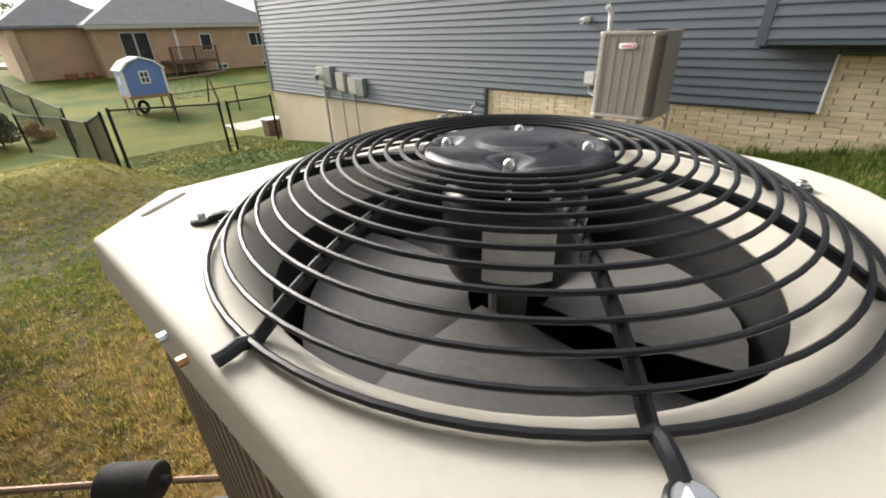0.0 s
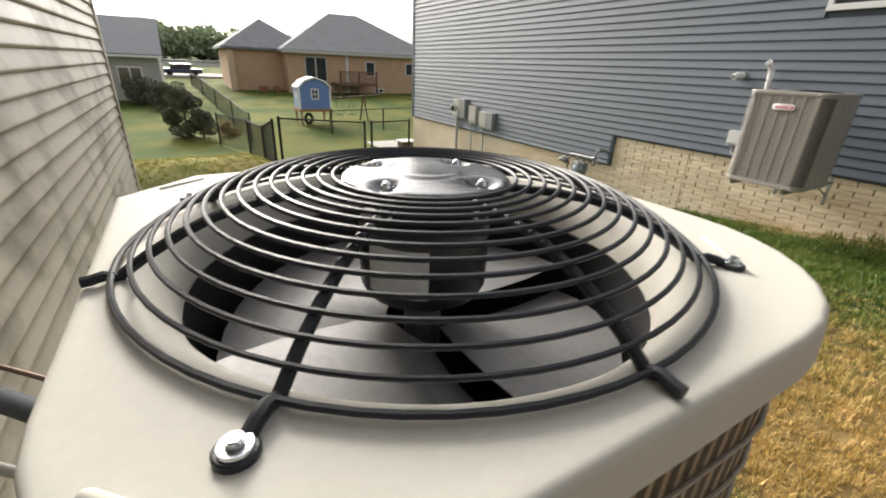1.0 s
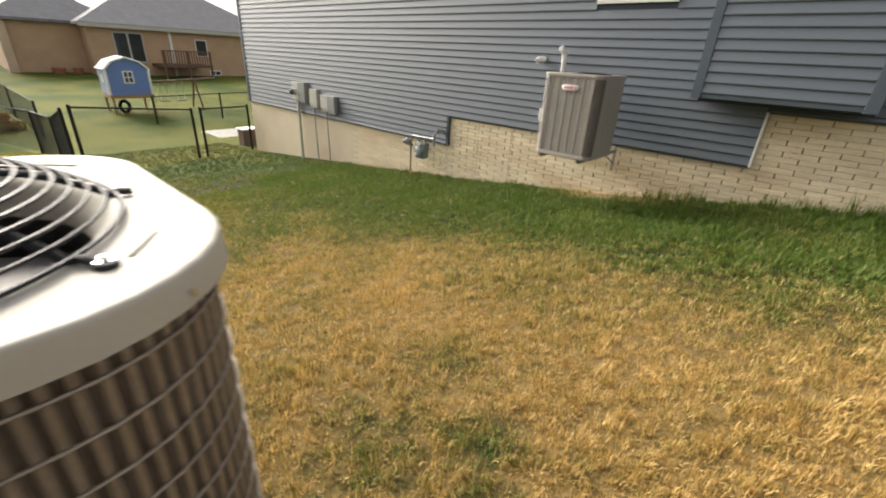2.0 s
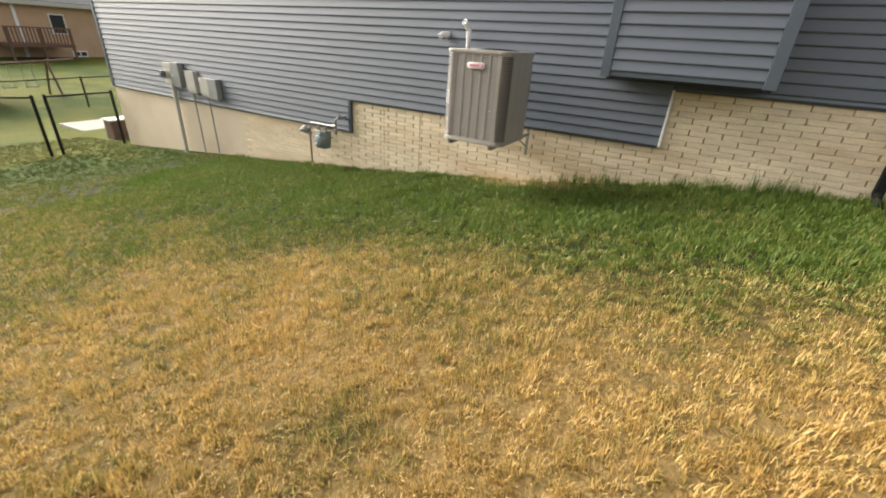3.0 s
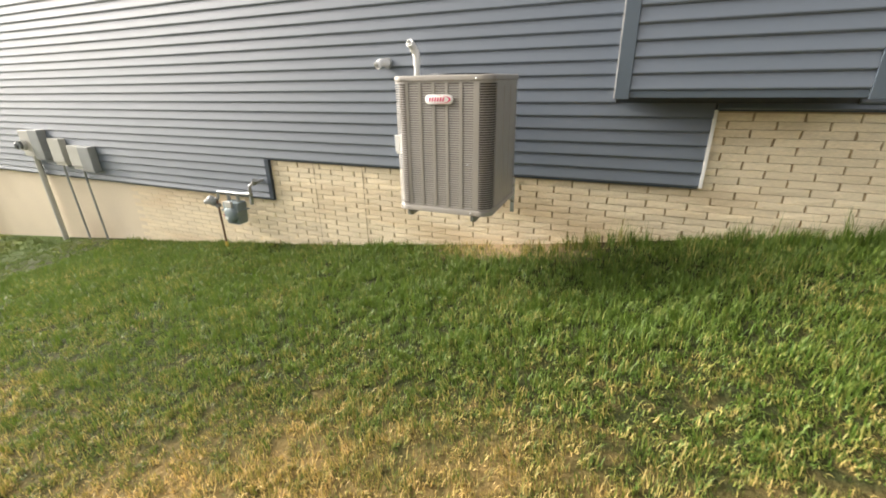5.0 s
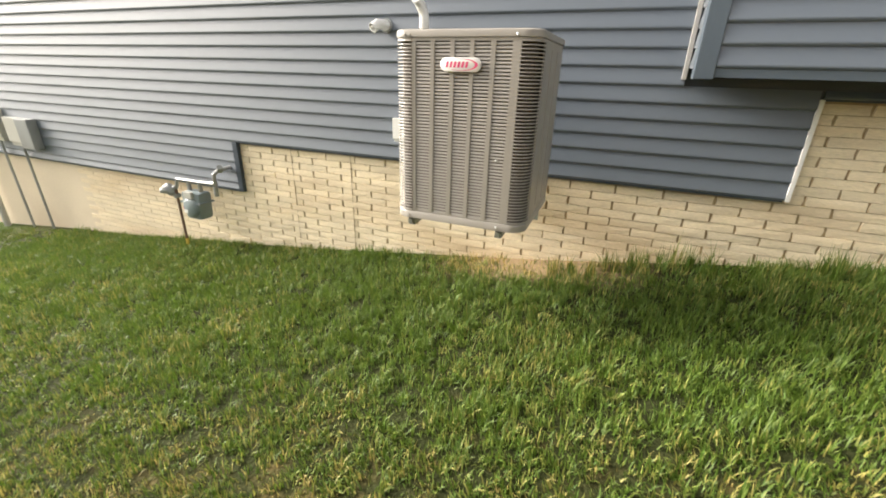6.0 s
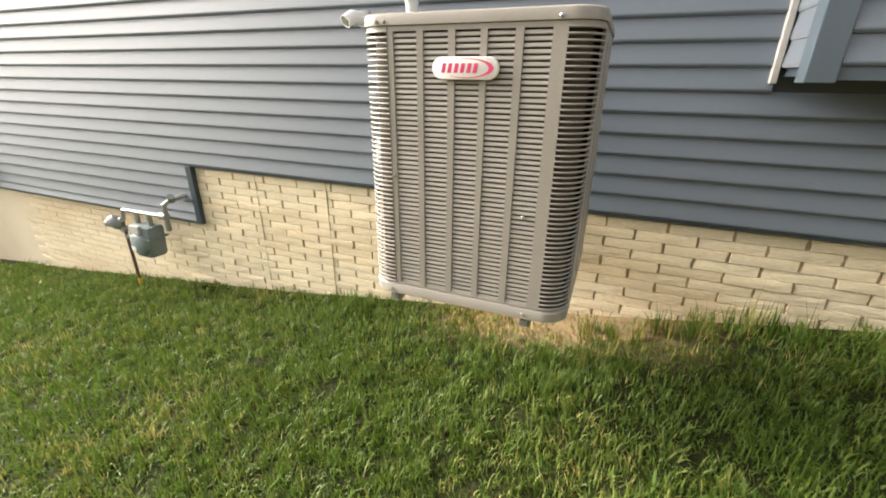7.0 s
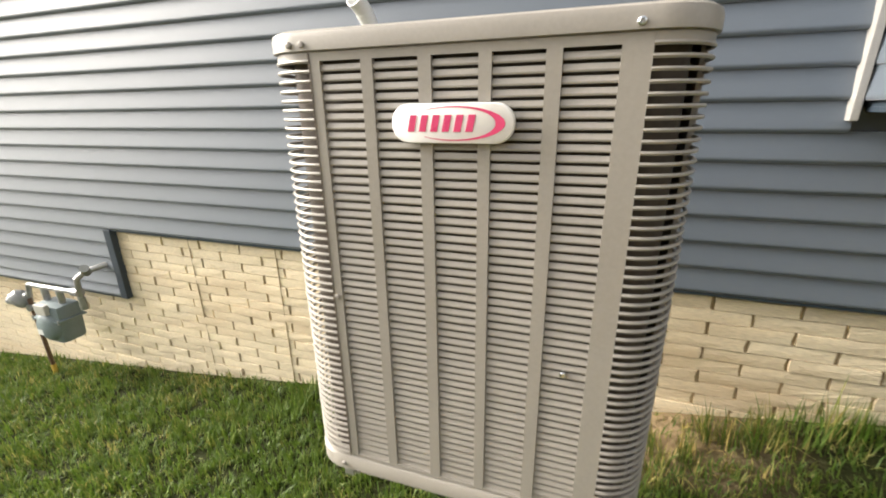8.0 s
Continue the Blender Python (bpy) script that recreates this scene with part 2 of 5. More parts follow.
M_BRICK = mat("cream_brick", (0.74, 0.63, 0.45), 0.85, var=0.20, scale=3, fine=45, bump=0.9, bump_dist=0.007, vary=0.08, stain=(0.48, 0.32, 0.16), stain_amount=0.4, stain_scale=0.9, stretch=(0.7, 1, 3.2))
M_JOINT = mat("brick_joint", (0.36, 0.27, 0.16), 0.95, var=0.2, scale=4, fine=60, bump=0.5, stain=(0.26, 0.17, 0.09), stain_amount=0.5)
M_CONCRETE = mat("cream_concrete", (0.62, 0.53, 0.40), 0.9, var=0.08, scale=1.2, fine=50, bump=0.3, stain=(0.42, 0.33, 0.22), stain_amount=0.4, stain_scale=0.7)
M_WHITESIDE = mat("old_white_vinyl", (0.52, 0.49, 0.43), 0.5, var=0.10, scale=3, fine=60, bump=0.15, stain=(0.17, 0.155, 0.115), stain_amount=0.75, stain_scale=2.6, vary=0.05)
M_PEBBLE = mat("pebble_wall", (0.34, 0.28, 0.21), 0.9, var=0.5, scale=9, fine=55, bump=1.0, bump_dist=0.012)
M_PAN = mat("cream_enamel", (0.54, 0.52, 0.465), 0.62, spec=0.22, var=0.05, scale=5, fine=160, bump=0.06, bump_dist=0.0006, stain=(0.42, 0.39, 0.32), stain_amount=0.25, stain_scale=4)
M_COIL = mat("brown_coil_slat", (0.27, 0.225, 0.185), 0.5, metal=0.2, var=0.2, scale=12, fine=120)
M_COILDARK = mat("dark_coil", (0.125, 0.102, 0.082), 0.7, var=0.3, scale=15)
# Hung unit's coil colour, darkened to paint in the shade behind its louvres.
M_COILSHADE = mat("shaded_coil", (0.062, 0.048, 0.037), 0.7, var=0.3, scale=15)
M_COILWIRE = mat("coil_wire", (0.36, 0.31, 0.26), 0.45, metal=0.3, var=0.2, scale=30)
M_GUARD = mat("black_vinyl_wire", (0.018, 0.020, 0.025), 0.42, spec=0.3, var=0.2, scale=20, fine=200)
M_PLATE = mat("black_plate", (0.020, 0.022, 0.028), 0.16, var=0.3, scale=12, fine=200, stain=(0.25, 0.26, 0.28), stain_amount=0.35, stain_scale=18)
M_ZINC = mat("zinc_bolt", (0.62, 0.64, 0.66), 0.28, metal=1.0, var=0.15, scale=60)
M_BRASS = mat("brass_bolt", (0.55, 0.27, 0.12), 0.35, metal=1.0, var=0.2, scale=60)
M_COPPER = mat("dull_copper", (0.17, 0.105, 0.075), 0.5, metal=0.5, var=0.3, scale=40)
M_FAN = mat("fan_aluminium", (0.215, 0.208, 0.208), 0.48, metal=0.4, var=0.15, scale=8, fine=120)
M_SHROUD = mat("black_shroud", (0.030, 0.030, 0.032), 0.6, var=0.2, scale=12)
M_MOTOR = mat("motor_black", (0.014, 0.014, 0.016), 0.35, var=0.2, scale=20)
M_LABEL = mat("motor_label", (0.55, 0.56, 0.56), 0.5, var=0.15, scale=30)
M_TAUPE = mat("taupe_enamel", (0.276, 0.256, 0.228), 0.40, var=0.07, scale=5, fine=150, bump=0.08, bump_dist=0.0006, vary=0.03)
M_BADGE = mat("white_badge", (0.78, 0.76, 0.74), 0.25, var=0.02)
M_RED = mat("red_print", (0.62, 0.06, 0.16), 0.35, var=0.05)
M_PVC = mat("white_pvc", (0.80, 0.80, 0.79), 0.35, var=0.06, scale=8)
M_WHITE = mat("white_paint", (0.72, 0.72, 0.70), 0.45, var=0.05, scale=4)
M_GREY = mat("grey_enamel", (0.27, 0.28, 0.28), 0.45, var=0.08, scale=8, stain=(0.16, 0.15, 0.13), stain_amount=0.3)
M_LTGREY = mat("light_grey_plastic", (0.45, 0.44, 0.40), 0.5, var=0.08, scale=8)
M_METER = mat("meter_paint", (0.17, 0.21, 0.22), 0.4, var=0.12, scale=14)
M_PIPE = mat("galvanised_pipe", (0.36, 0.36, 0.36), 0.4, metal=0.7, var=0.2, scale=20)
M_STEEL = mat("bracket_steel", (0.27, 0.28, 0.26), 0.45, metal=0.4, var=0.2, scale=15)
M_BLACK = mat("black_metal", (0.012, 0.014, 0.013), 0.75, spec=0.15, var=0.2, scale=10)
M_FOAM = mat("black_foam", (0.016, 0.017, 0.018), 0.8, var=0.3, scale=25, bump=0.4)
M_GREYFOAM = mat("weathered_foam", (0.10, 0.11, 0.12), 0.85, var=0.3, scale=20, bump=0.4)
M_TAN = mat("tan_brick", (0.47, 0.315, 0.205), 0.9, var=0.14, scale=1.2, fine=14, bump=0.3)
M_TANLIGHT = mat("tan_brick_pale", (0.55, 0.42, 0.30), 0.9, var=0.12, scale=1.2, fine=14)
# Both shingle greys are lifted to imitate haze on the far roofs.
M_SHINGLE = mat("grey_shingle", (0.185, 0.188, 0.205), 0.9, var=0.28, scale=1.6, fine=9, bump=0.4, bump_dist=0.01)
M_SHINGLE2 = mat("dark_shingle", (0.14, 0.15, 0.17), 0.9, var=0.28, scale=1.6, fine=9, bump=0.4, bump_dist=0.01)
M_GREYSIDE = mat("grey_vinyl", (0.36, 0.35, 0.33), 0.6, var=0.08, scale=1.5)
M_DARKGLASS = mat("dark_window", (0.035, 0.04, 0.045), 0.08, var=0.2, scale=2)
M_SHED = mat("blue_shed_paint", (0.125, 0.205, 0.46), 0.6, var=0.1, scale=4)
M_SHEDPALE = mat("pale_blue_paint", (0.30, 0.36, 0.52), 0.6, var=0.1, scale=4)
M_SHEDROOF = mat("pale_shingle", (0.42, 0.43, 0.45), 0.85, var=0.15, scale=5)
M_TIMBER = mat("raw_timber", (0.30, 0.185, 0.095), 0.8, var=0.25, scale=4, fine=40)
M_BROWNWOOD = mat("brown_deck", (0.13, 0.075, 0.05), 0.8, var=0.25, scale=4)
M_SLAB = mat("pale_slab", (0.33, 0.32, 0.29), 0.9, var=0.08, scale=2, bump=0.2)
M_LEAF = mat("dark_leaf", (0.075, 0.078, 0.042), 0.75, var=0.5, scale=3, fine=20)
# Leaf colour of the far woods is paled to stand in for haze.
M_LEAFHAZE = mat("hazed_tree_leaf", (0.33, 0.39, 0.25), 0.75, var=0.5, scale=1.0, fine=8)
M_BARK = mat("bark", (0.10, 0.07, 0.05), 0.95, var=0.3, scale=8)
M_CAR = mat("dark_blue_car", (0.02, 0.03, 0.07), 0.25, var=0.05)
M_GLASS = glass_material("window_glass")
M_DRYWEED = mat("straw_tip", (0.36, 0.25, 0.10), 0.8, var=0.3, scale=12)


# ---- ground ----
GX = np.array([-900.0, -300, -120, -70, -46, -27, -19, -13.5, -9, -4, 0, 2.2, 6, 12, 60, 900])
GZ = np.array([2.0, 1.5, 0.4, -0.5, -1.2, -1.85, -1.98, -1.68, -1.21, -0.66, -0.07, 0.26, 0.55, 0.8, 1.0, 2.0])


def gz(x, y):
    """The lawn's height: it falls away between the houses, with a low bank beyond the white house."""
    x, y = np.asarray(x, float), np.asarray(y, float)
    z = sum(np.interp(x + d, GX, GZ) for d in (-1.0, -0.5, 0, 0.5, 1.0)) / 5
    s = np.clip((3.2 - y) / 1.8, 0, 1)
    z = z + 0.80 * np.exp(-(((x + 10.8) / 2.0) ** 2)) * s * s * (3 - 2 * s)
    return z + 0.012 * np.sin(1.7 * x + 0.6 * y) * np.cos(1.3 * y - 0.4 * x)


def g(x, y):
    return float(gz(x, y))


def axis(fine0, fine1, step, far):
    mid = list(np.arange(fine0, fine1 + 1e-6, step))
    lo, hi, s = [fine0], [fine1], step
    while hi[-1] < far:
        s *= 1.35
        hi.append(hi[-1] + s)
        lo.append(lo[-1] - s)
    return np.array(lo[:0:-1] + mid + hi[1:])


def build_ground():
    xs, ys = axis(-20, 4, 0.2, 900), axis(-4, 8, 0.2, 900)
    xx, yy = np.meshgrid(xs, ys, indexing="ij")
    co = np.stack([xx, yy, gz(xx, yy)], -1).reshape(-1, 3)
    i = np.arange(len(xs) * len(ys)).reshape(len(xs), len(ys))
    quads = np.stack([i[:-1, :-1], i[1:, :-1], i[1:, 1:], i[:-1, 1:]], -1).reshape(-1, 4)
    me = bpy.data.meshes.new("ground")
    me.from_pydata(co.tolist(), [], quads.tolist())
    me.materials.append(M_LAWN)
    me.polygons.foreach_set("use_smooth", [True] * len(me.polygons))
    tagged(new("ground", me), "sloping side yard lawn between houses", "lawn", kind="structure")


build_ground()

WALL = 7.385          # face of the blue house
LAP = 0.1195
LAP0 = 0.487          # bottom of the middle stretch of siding
CORNER = -13.55


def lap_prof(z, h, face, out):
    """Section of one vinyl lap: the lower edge stands proud, with a butt turned back under it."""
    k = min(1.0, h / 0.08)
    return [(face + 0.012, z), (face - out * 0.45, z), (face - out * 0.80, z + 0.004 * k), (face - out, z + 0.013 * k), (face - out, z + 0.020 * k), (face - 0.002, z + h), (face + 0.012, z + h)]


def rows_of(z0, z1, pitch):
    """Edges of laps that hang on one common set of levels, from z0 up to z1."""
    k = math.floor((z0 - LAP0) / pitch + 1e-6)
    out, z = [], LAP0 + k * pitch
    while z < z1 - 1e-6:
        a, b = max(z, z0), min(z + pitch, z1)
        if b - a > 0.01:
            out.append((a, b))
        z += pitch
    return out


# ---- the blue house ----
TOP = 5.6
EAST = 6.0
blue = thing("wall_blue_house", (-4, WALL, -1.0), "slate blue vinyl siding wall on cream brick-pattern foundation", "house wall", kind="structure")
SECTIONS = ((CORNER, -4.9, -0.075), (-4.9, 0.19, LAP0), (0.19, EAST, 1.16))
BAY = (-0.60, 1.09, 1.27, 3.75)
WIN = (-2.23, -1.14, 2.36, 3.66)
for x0, x1, z0 in SECTIONS:
    part("wall_core", box(x0, x1, WALL + 0.010, WALL + 0.25, z0 + 0.002, TOP), M_DARKTRIM, blue)
    part("foundation", box(x0, x1, WALL + 0.032, WALL + 0.30, -3.2, z0 + 0.001), M_JOINT if x0 > -6 else M_CONCRETE, blue)
part("wall_core", box(CORNER, CORNER + 0.25, WALL + 0.25, WALL + 11, -3.2, TOP), M_BLUE, blue)
part("wall_core", box(EAST - 0.25, EAST, WALL + 0.25, WALL + 11, -1.0, TOP), M_BLUE, blue)
part("wall_core", box(CORNER + 0.25, EAST - 0.25, WALL + 10.75, WALL + 11, -3.2, TOP), M_BLUE, blue)


def plank(x0, x1, a, b, face=WALL, out=0.021, mat_=None, parent=None, name="siding_plank"):
    bm = bm_extrude_x(bmesh.new(), lap_prof(a, b - a + 0.004, face, out), x0, x1)
    return part(name, bm, mat_ or M_BLUE, parent or blue)


def cut(spans, lo, hi):
    out = []
    for a, b in spans:
        if hi <= a or lo >= b:
            out.append((a, b))
        else:
            out += [s for s in ((a, lo), (hi, b)) if s[1] - s[0] > 0.02]
    return out


for x0, x1, z0 in SECTIONS:
    for a, b in rows_of(z0, TOP, LAP):
        spans = [(x0 + (0.09 if x0 == CORNER else 0.0), x1)]
        if b > BAY[2] + 0.01 and a < BAY[3]:
            spans = cut(spans, BAY[0] - 0.02, BAY[1] + 0.02)
        if b > WIN[2] and a < WIN[3]:
            spans = cut(spans, WIN[0], WIN[1])
        for s0, s1 in spans:
            if a < 1.16 and s1 == 0.19:
                s1 -= 0.02
            if a < LAP0 and s1 == -4.9:
                s1 -= 0.06
            plank(s0, s1, a, b)

# corner board, step trims, starter edge
part("corner_trim", bm_prism(bmesh.new(), [(CORNER - 0.02, WALL - 0.03), (CORNER + 0.09, WALL - 0.03), (CORNER + 0.09, WALL), (CORNER + 0.01, WALL), (CORNER + 0.01, WALL + 0.09), (CORNER - 0.02, WALL + 0.09)], -0.085, TOP), M_BLUETRIM, blue)
part("step_trim", box(-4.965, -4.895, WALL - 0.026, WALL + 0.03, -0.085, LAP0 - 0.005, 0.004), M_DARKTRIM, blue)
part("step_trim", box(0.168, 0.196, WALL - 0.024, WALL + 0.03, LAP0 - 0.005, 1.155, 0.003), M_WHITE, blue, "pale edge trim")
for x0, x1, z0 in SECTIONS:
    part("starter_strip", box(x0, x1 - (0.03 if x1 < 1 else 0), WALL - 0.012, WALL + 0.03, z0 - 0.014, z0 - 0.001), M_DARKTRIM, blue)

# a first-floor window, of which the sill shows
window = thing("window_1", (-1.685, WALL, WIN[2]), "white vinyl window in blue siding", "window", kind="structure")
fx0, fx1, fz0, fz1 = WIN
for nm, b in (("window_sill", (fx0, fx1, fz0, fz0 + 0.07)), ("window_frame", (fx0, fx1, fz1 - 0.06, fz1)), ("window_frame", (fx0, fx0 + 0.06, fz0 + 0.07, fz1 - 0.06)), ("window_frame", (fx1 - 0.06, fx1, fz0 + 0.07, fz1 - 0.06)), ("window_frame", (fx0 + 0.06, fx1 - 0.06, (fz0 + fz1) / 2 - 0.03, (fz0 + fz1) / 2 + 0.03))):
    part(nm, box(b[0], b[1], WALL - 0.045, WALL + 0.02, b[2], b[3], 0.006), M_WHITE, window)
for za, zb in ((fz0 + 0.07, (fz0 + fz1) / 2 - 0.03), ((fz0 + fz1) / 2 + 0.03, fz1 - 0.06)):
    part("pane", box(fx0 + 0.06, fx1 - 0.06, WALL - 0.012, WALL - 0.004, za, zb), M_DARKGLASS, window)

# the box bay
bay = thing("bay_wall", (0.24, 6.985, BAY[2]), "box bay in slate blue siding with corner boards", "bay wall", kind="structure")
BY = 6.985
bx0, bx1, bz0, bz1 = BAY
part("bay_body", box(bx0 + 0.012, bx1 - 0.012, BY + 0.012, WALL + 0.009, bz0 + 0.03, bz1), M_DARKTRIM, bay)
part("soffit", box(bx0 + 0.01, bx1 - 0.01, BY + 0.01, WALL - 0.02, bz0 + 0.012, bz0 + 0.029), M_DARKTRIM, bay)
part("bottom_trim", box(bx0 + 0.088, bx1 - 0.098, BY - 0.008, BY + 0.02, bz0, bz0 + 0.05), M_BLUETRIM, bay)
z = bz0 + 0.052
while z < bz1:
    h = min(LAP, bz1 - z)
    part("siding_plank", bm_extrude_x(bmesh.new(), lap_prof(z, h + 0.003, BY, 0.021), bx0 + 0.088, bx1 - 0.098), M_BLUE, bay)
    for sx, sgn in ((bx0, -1), (bx1, 1)):
        bm = bmesh.new()
        bm_extrude_x(bm, lap_prof(z, h + 0.003, 0, 0.014), BY + 0.09, WALL - 0.03)
        for v in bm.verts:
            v.co = Vector((sx + sgn * -v.co.y * 1.0, v.co.x, v.co.z))
        part("siding_plank", bm, M_BLUE, bay)
    z += LAP
part("corner_board", box(bx0 - 0.022, bx0 + 0.086, BY - 0.024, BY + 0.09, bz0 - 0.012, bz1, 0.004), M_BLUETRIM, bay)
part("corner_board", box(bx1 - 0.096, bx1 + 0.022, BY - 0.024, BY + 0.09, bz0 - 0.012, bz1, 0.004), M_BLUETRIM, bay)
part("side_trim", box(bx0 - 0.045, bx0 - 0.017, WALL - 0.05, WALL - 0.002, bz0 - 0.02, bz1, 0.003), M_GREYSIDE, bay, "pale side channel")
part("side_trim", box(bx1 + 0.017, bx1 + 0.045, WALL - 0.05, WALL - 0.002, bz0 - 0.02, bz1, 0.003), M_BLUETRIM, bay)

# roof over the blue house
bm = bmesh.new()
ov = 0.45
base = [(CORNER - ov, WALL - ov), (EAST + ov, WALL - ov), (EAST + ov, WALL + 11 + ov), (CORNER - ov, WALL + 11 + ov)]
lo = [bm.verts.new((x, y, TOP)) for x, y in base]
hi = [bm.verts.new((x, y, TOP + 0.18)) for x, y in base]
r0, r1 = bm.verts.new((CORNER + 5, WALL + 5.5, TOP + 3.2)), bm.verts.new((EAST - 5, WALL + 5.5, TOP + 3.2))
bm.faces.new(lo[::-1])
for k in range(4):
    bm.faces.new((lo[k], lo[(k + 1) % 4], hi[(k + 1) % 4], hi[k]))
bm.faces.new((hi[0], hi[1], r1, r0))
bm.faces.new((hi[1], hi[2], r1))
bm.faces.new((hi[2], hi[3], r0, r1))
bm.faces.new((hi[3], hi[0], r0))
part("roof", bm, M_SHINGLE2, blue, "grey shingle hip roof")

# downspout at the end of the brick
spout = thing("downspout", (2.32, WALL - 0.06, g(2.32, 7.3)), "dark downspout beside the brick foundation", "downspout")
part("pipe", box(2.27, 2.36, WALL - 0.10, WALL - 0.03, 0.34, TOP - 0.05, 0.012), M_BLACK, spout)
part("outlet", tube([(2.315, WALL - 0.065, 0.36), (2.31, WALL - 0.14, 0.29), (2.30, WALL - 0.34, 0.25)], 0.045, 10), M_BLACK, spout)
vent = thing("wall_vent", (2.23, WALL, 1.5), "white vent hood on a grey mounting block", "wall vent")
part("mounting_block", box(2.05, 2.42, WALL - 0.035, WALL - 0.012, 1.33, 1.66, 0.006), M_DARKTRIM, vent)
part("hood", box(2.10, 2.37, WALL - 0.085, WALL - 0.036, 1.38, 1.61, 0.015), M_WHITE, vent)

# ---- the white house beside the near unit ----
WW, WC, WB = -0.27, -5.65, 0.05
white = thing("wall_white_house", (-2, WW, -0.5), "weathered white vinyl siding wall with green-grey mildew", "house wall", kind="structure")
part("wall_core", box(WC + 0.01, 8.0, WW - 0.26, WW - 0.012, WB, 3.3), M_WHITESIDE, white)
part("wall_core", box(WC + 0.01, WC + 0.25, WW - 9, WW - 0.26, WB, 3.3), M_WHITESIDE, white)
part("wall_core", box(7.75, 8.0, WW - 9, WW - 0.26, WB, 3.3), M_WHITESIDE, white)
part("wall_core", box(WC + 0.01, 8.0, WW - 9.25, WW - 9, WB, 3.3), M_WHITESIDE, white)
part("foundation", box(WC + 0.03, 7.97, WW - 9.2, WW - 0.03, -2.6, WB - 0.002), M_PEBBLE, white, "pebbled concrete foundation")
z = WB
while z < 3.3:
    bm = bm_extrude_x(bmesh.new(), [(-y, zz) for y, zz in lap_prof(z, min(0.108, 3.3 - z) + 0.004, 0, 0.022)], WC + 0.10, 8.0)
    for v in bm.verts:
        v.co.y += WW - 0.002
    part("siding_plank", bm, M_WHITESIDE, white)
    z += 0.108
part("corner_trim", bm_prism(bmesh.new(), [(WC - 0.025, WW + 0.030), (WC - 0.025, WW - 0.10), (WC + 0.005, WW - 0.10), (WC + 0.005, WW - 0.010), (WC + 0.10, WW - 0.010), (WC + 0.10, WW + 0.030)], WB - 0.02, 3.3), M_WHITESIDE, white)
bm = bmesh.new()
base = [(WC - 0.4, WW + 0.4), (8.4, WW + 0.4), (8.4, WW - 9.6), (WC - 0.4, WW - 9.6)]
lo = [bm.verts.new((x, y, 3.3)) for x, y in base]
hi = [bm.verts.new((x, y, 3.45)) for x, y in base]
r0, r1 = bm.verts.new((WC + 4, WW - 4.6, 5.6)), bm.verts.new((4, WW - 4.6, 5.6))
bm.faces.new(lo)
for k in range(4):
    bm.faces.new((lo[k], lo[(k + 1) % 4], hi[(k + 1) % 4], hi[k]))
bm.faces.new((hi[0], hi[1], r1, r0))
bm.faces.new((hi[1], hi[2], r1))
bm.faces.new((hi[2], hi[3], r0, r1))
bm.faces.new((hi[3], hi[0], r0))
part("roof", bm, M_SHINGLE, white, "grey shingle hip roof")


# ---- the near condenser, on wall brackets beside the white house ----
ux0, ux1, uy0, uy1 = -0.228, 0.426, 0.297, 0.946
UC = ((ux0 + ux1) / 2, (uy0 + uy1) / 2)
UT, UB = 1.391, 0.50
FX, FY = 0.1225, 0.597
near = thing("condenser_unit", (UC[0], UC[1], UB), "cream-topped air conditioning condenser with brown coil guard on wall brackets", "air conditioner")


def outline(inset):
    """The unit's plan: three rounded corners and one cut off."""
    o = rounded(ux0 + inset, ux1 - inset, uy0 + inset, uy1 - inset, (0.20 - inset, 0.17 - inset, 0.09, 0.15 - inset), 8)
    a, b = Vector(o[18]), Vector(o[26])
    for k in range(9):
        o[18 + k] = tuple(a.lerp(b, k / 8))
    fine = []
    for p, q in zip(o, o[1:] + o[:1]):
        d = (Vector(q) - Vector(p)).length
        m = max(1, int(d / 0.02))
        fine += [tuple(Vector(p).lerp(Vector(q), k / m)) for k in range(m) if d > 1e-6]
    return fine


PAN = outline(0.0)


def build_pan():
    """The enamelled top: a rounded square lip, a flat deck and a flared mouth round the fan."""
    bm = bmesh.new()
    n = len(PAN)

    def loop(inset, z):
        out = []
        for x, y in PAN:
            d = Vector((x - UC[0], y - UC[1]))
            s = 1 - inset / d.length
            out.append(bm.verts.new((UC[0] + d.x * s, UC[1] + d.y * s, z)))
        return out

    rings = [loop(0.002, UT - 0.037), loop(-0.003, UT - 0.036), loop(-0.002, UT - 0.030), loop(0.000, UT - 0.0065), loop(0.0012, UT - 0.003), loop(0.0035, UT - 0.0008), loop(0.007, UT), loop(0.014, UT)]
    # the mouth, sampled at the same bearings as the outline
    for r, z in ((0.285, UT + 0.0003), (0.280, UT + 0.0015), (0.272, UT + 0.003), (0.264, UT + 0.001), (0.256, UT - 0.006), (0.247, UT - 0.018), (0.241, UT - 0.034), (0.239, UT - 0.048)):
        ring = []
        for x, y in PAN:
            a = math.atan2(y - FY, x - FX)
            ring.append(bm.verts.new((FX + r * math.cos(a), FY + r * math.sin(a), z)))
        rings.append(ring)
    for a, b in zip(rings, rings[1:]):
        for k in range(n):
            bm.faces.new((a[k], a[(k + 1) % n], b[(k + 1) % n], b[k]))
    return bm


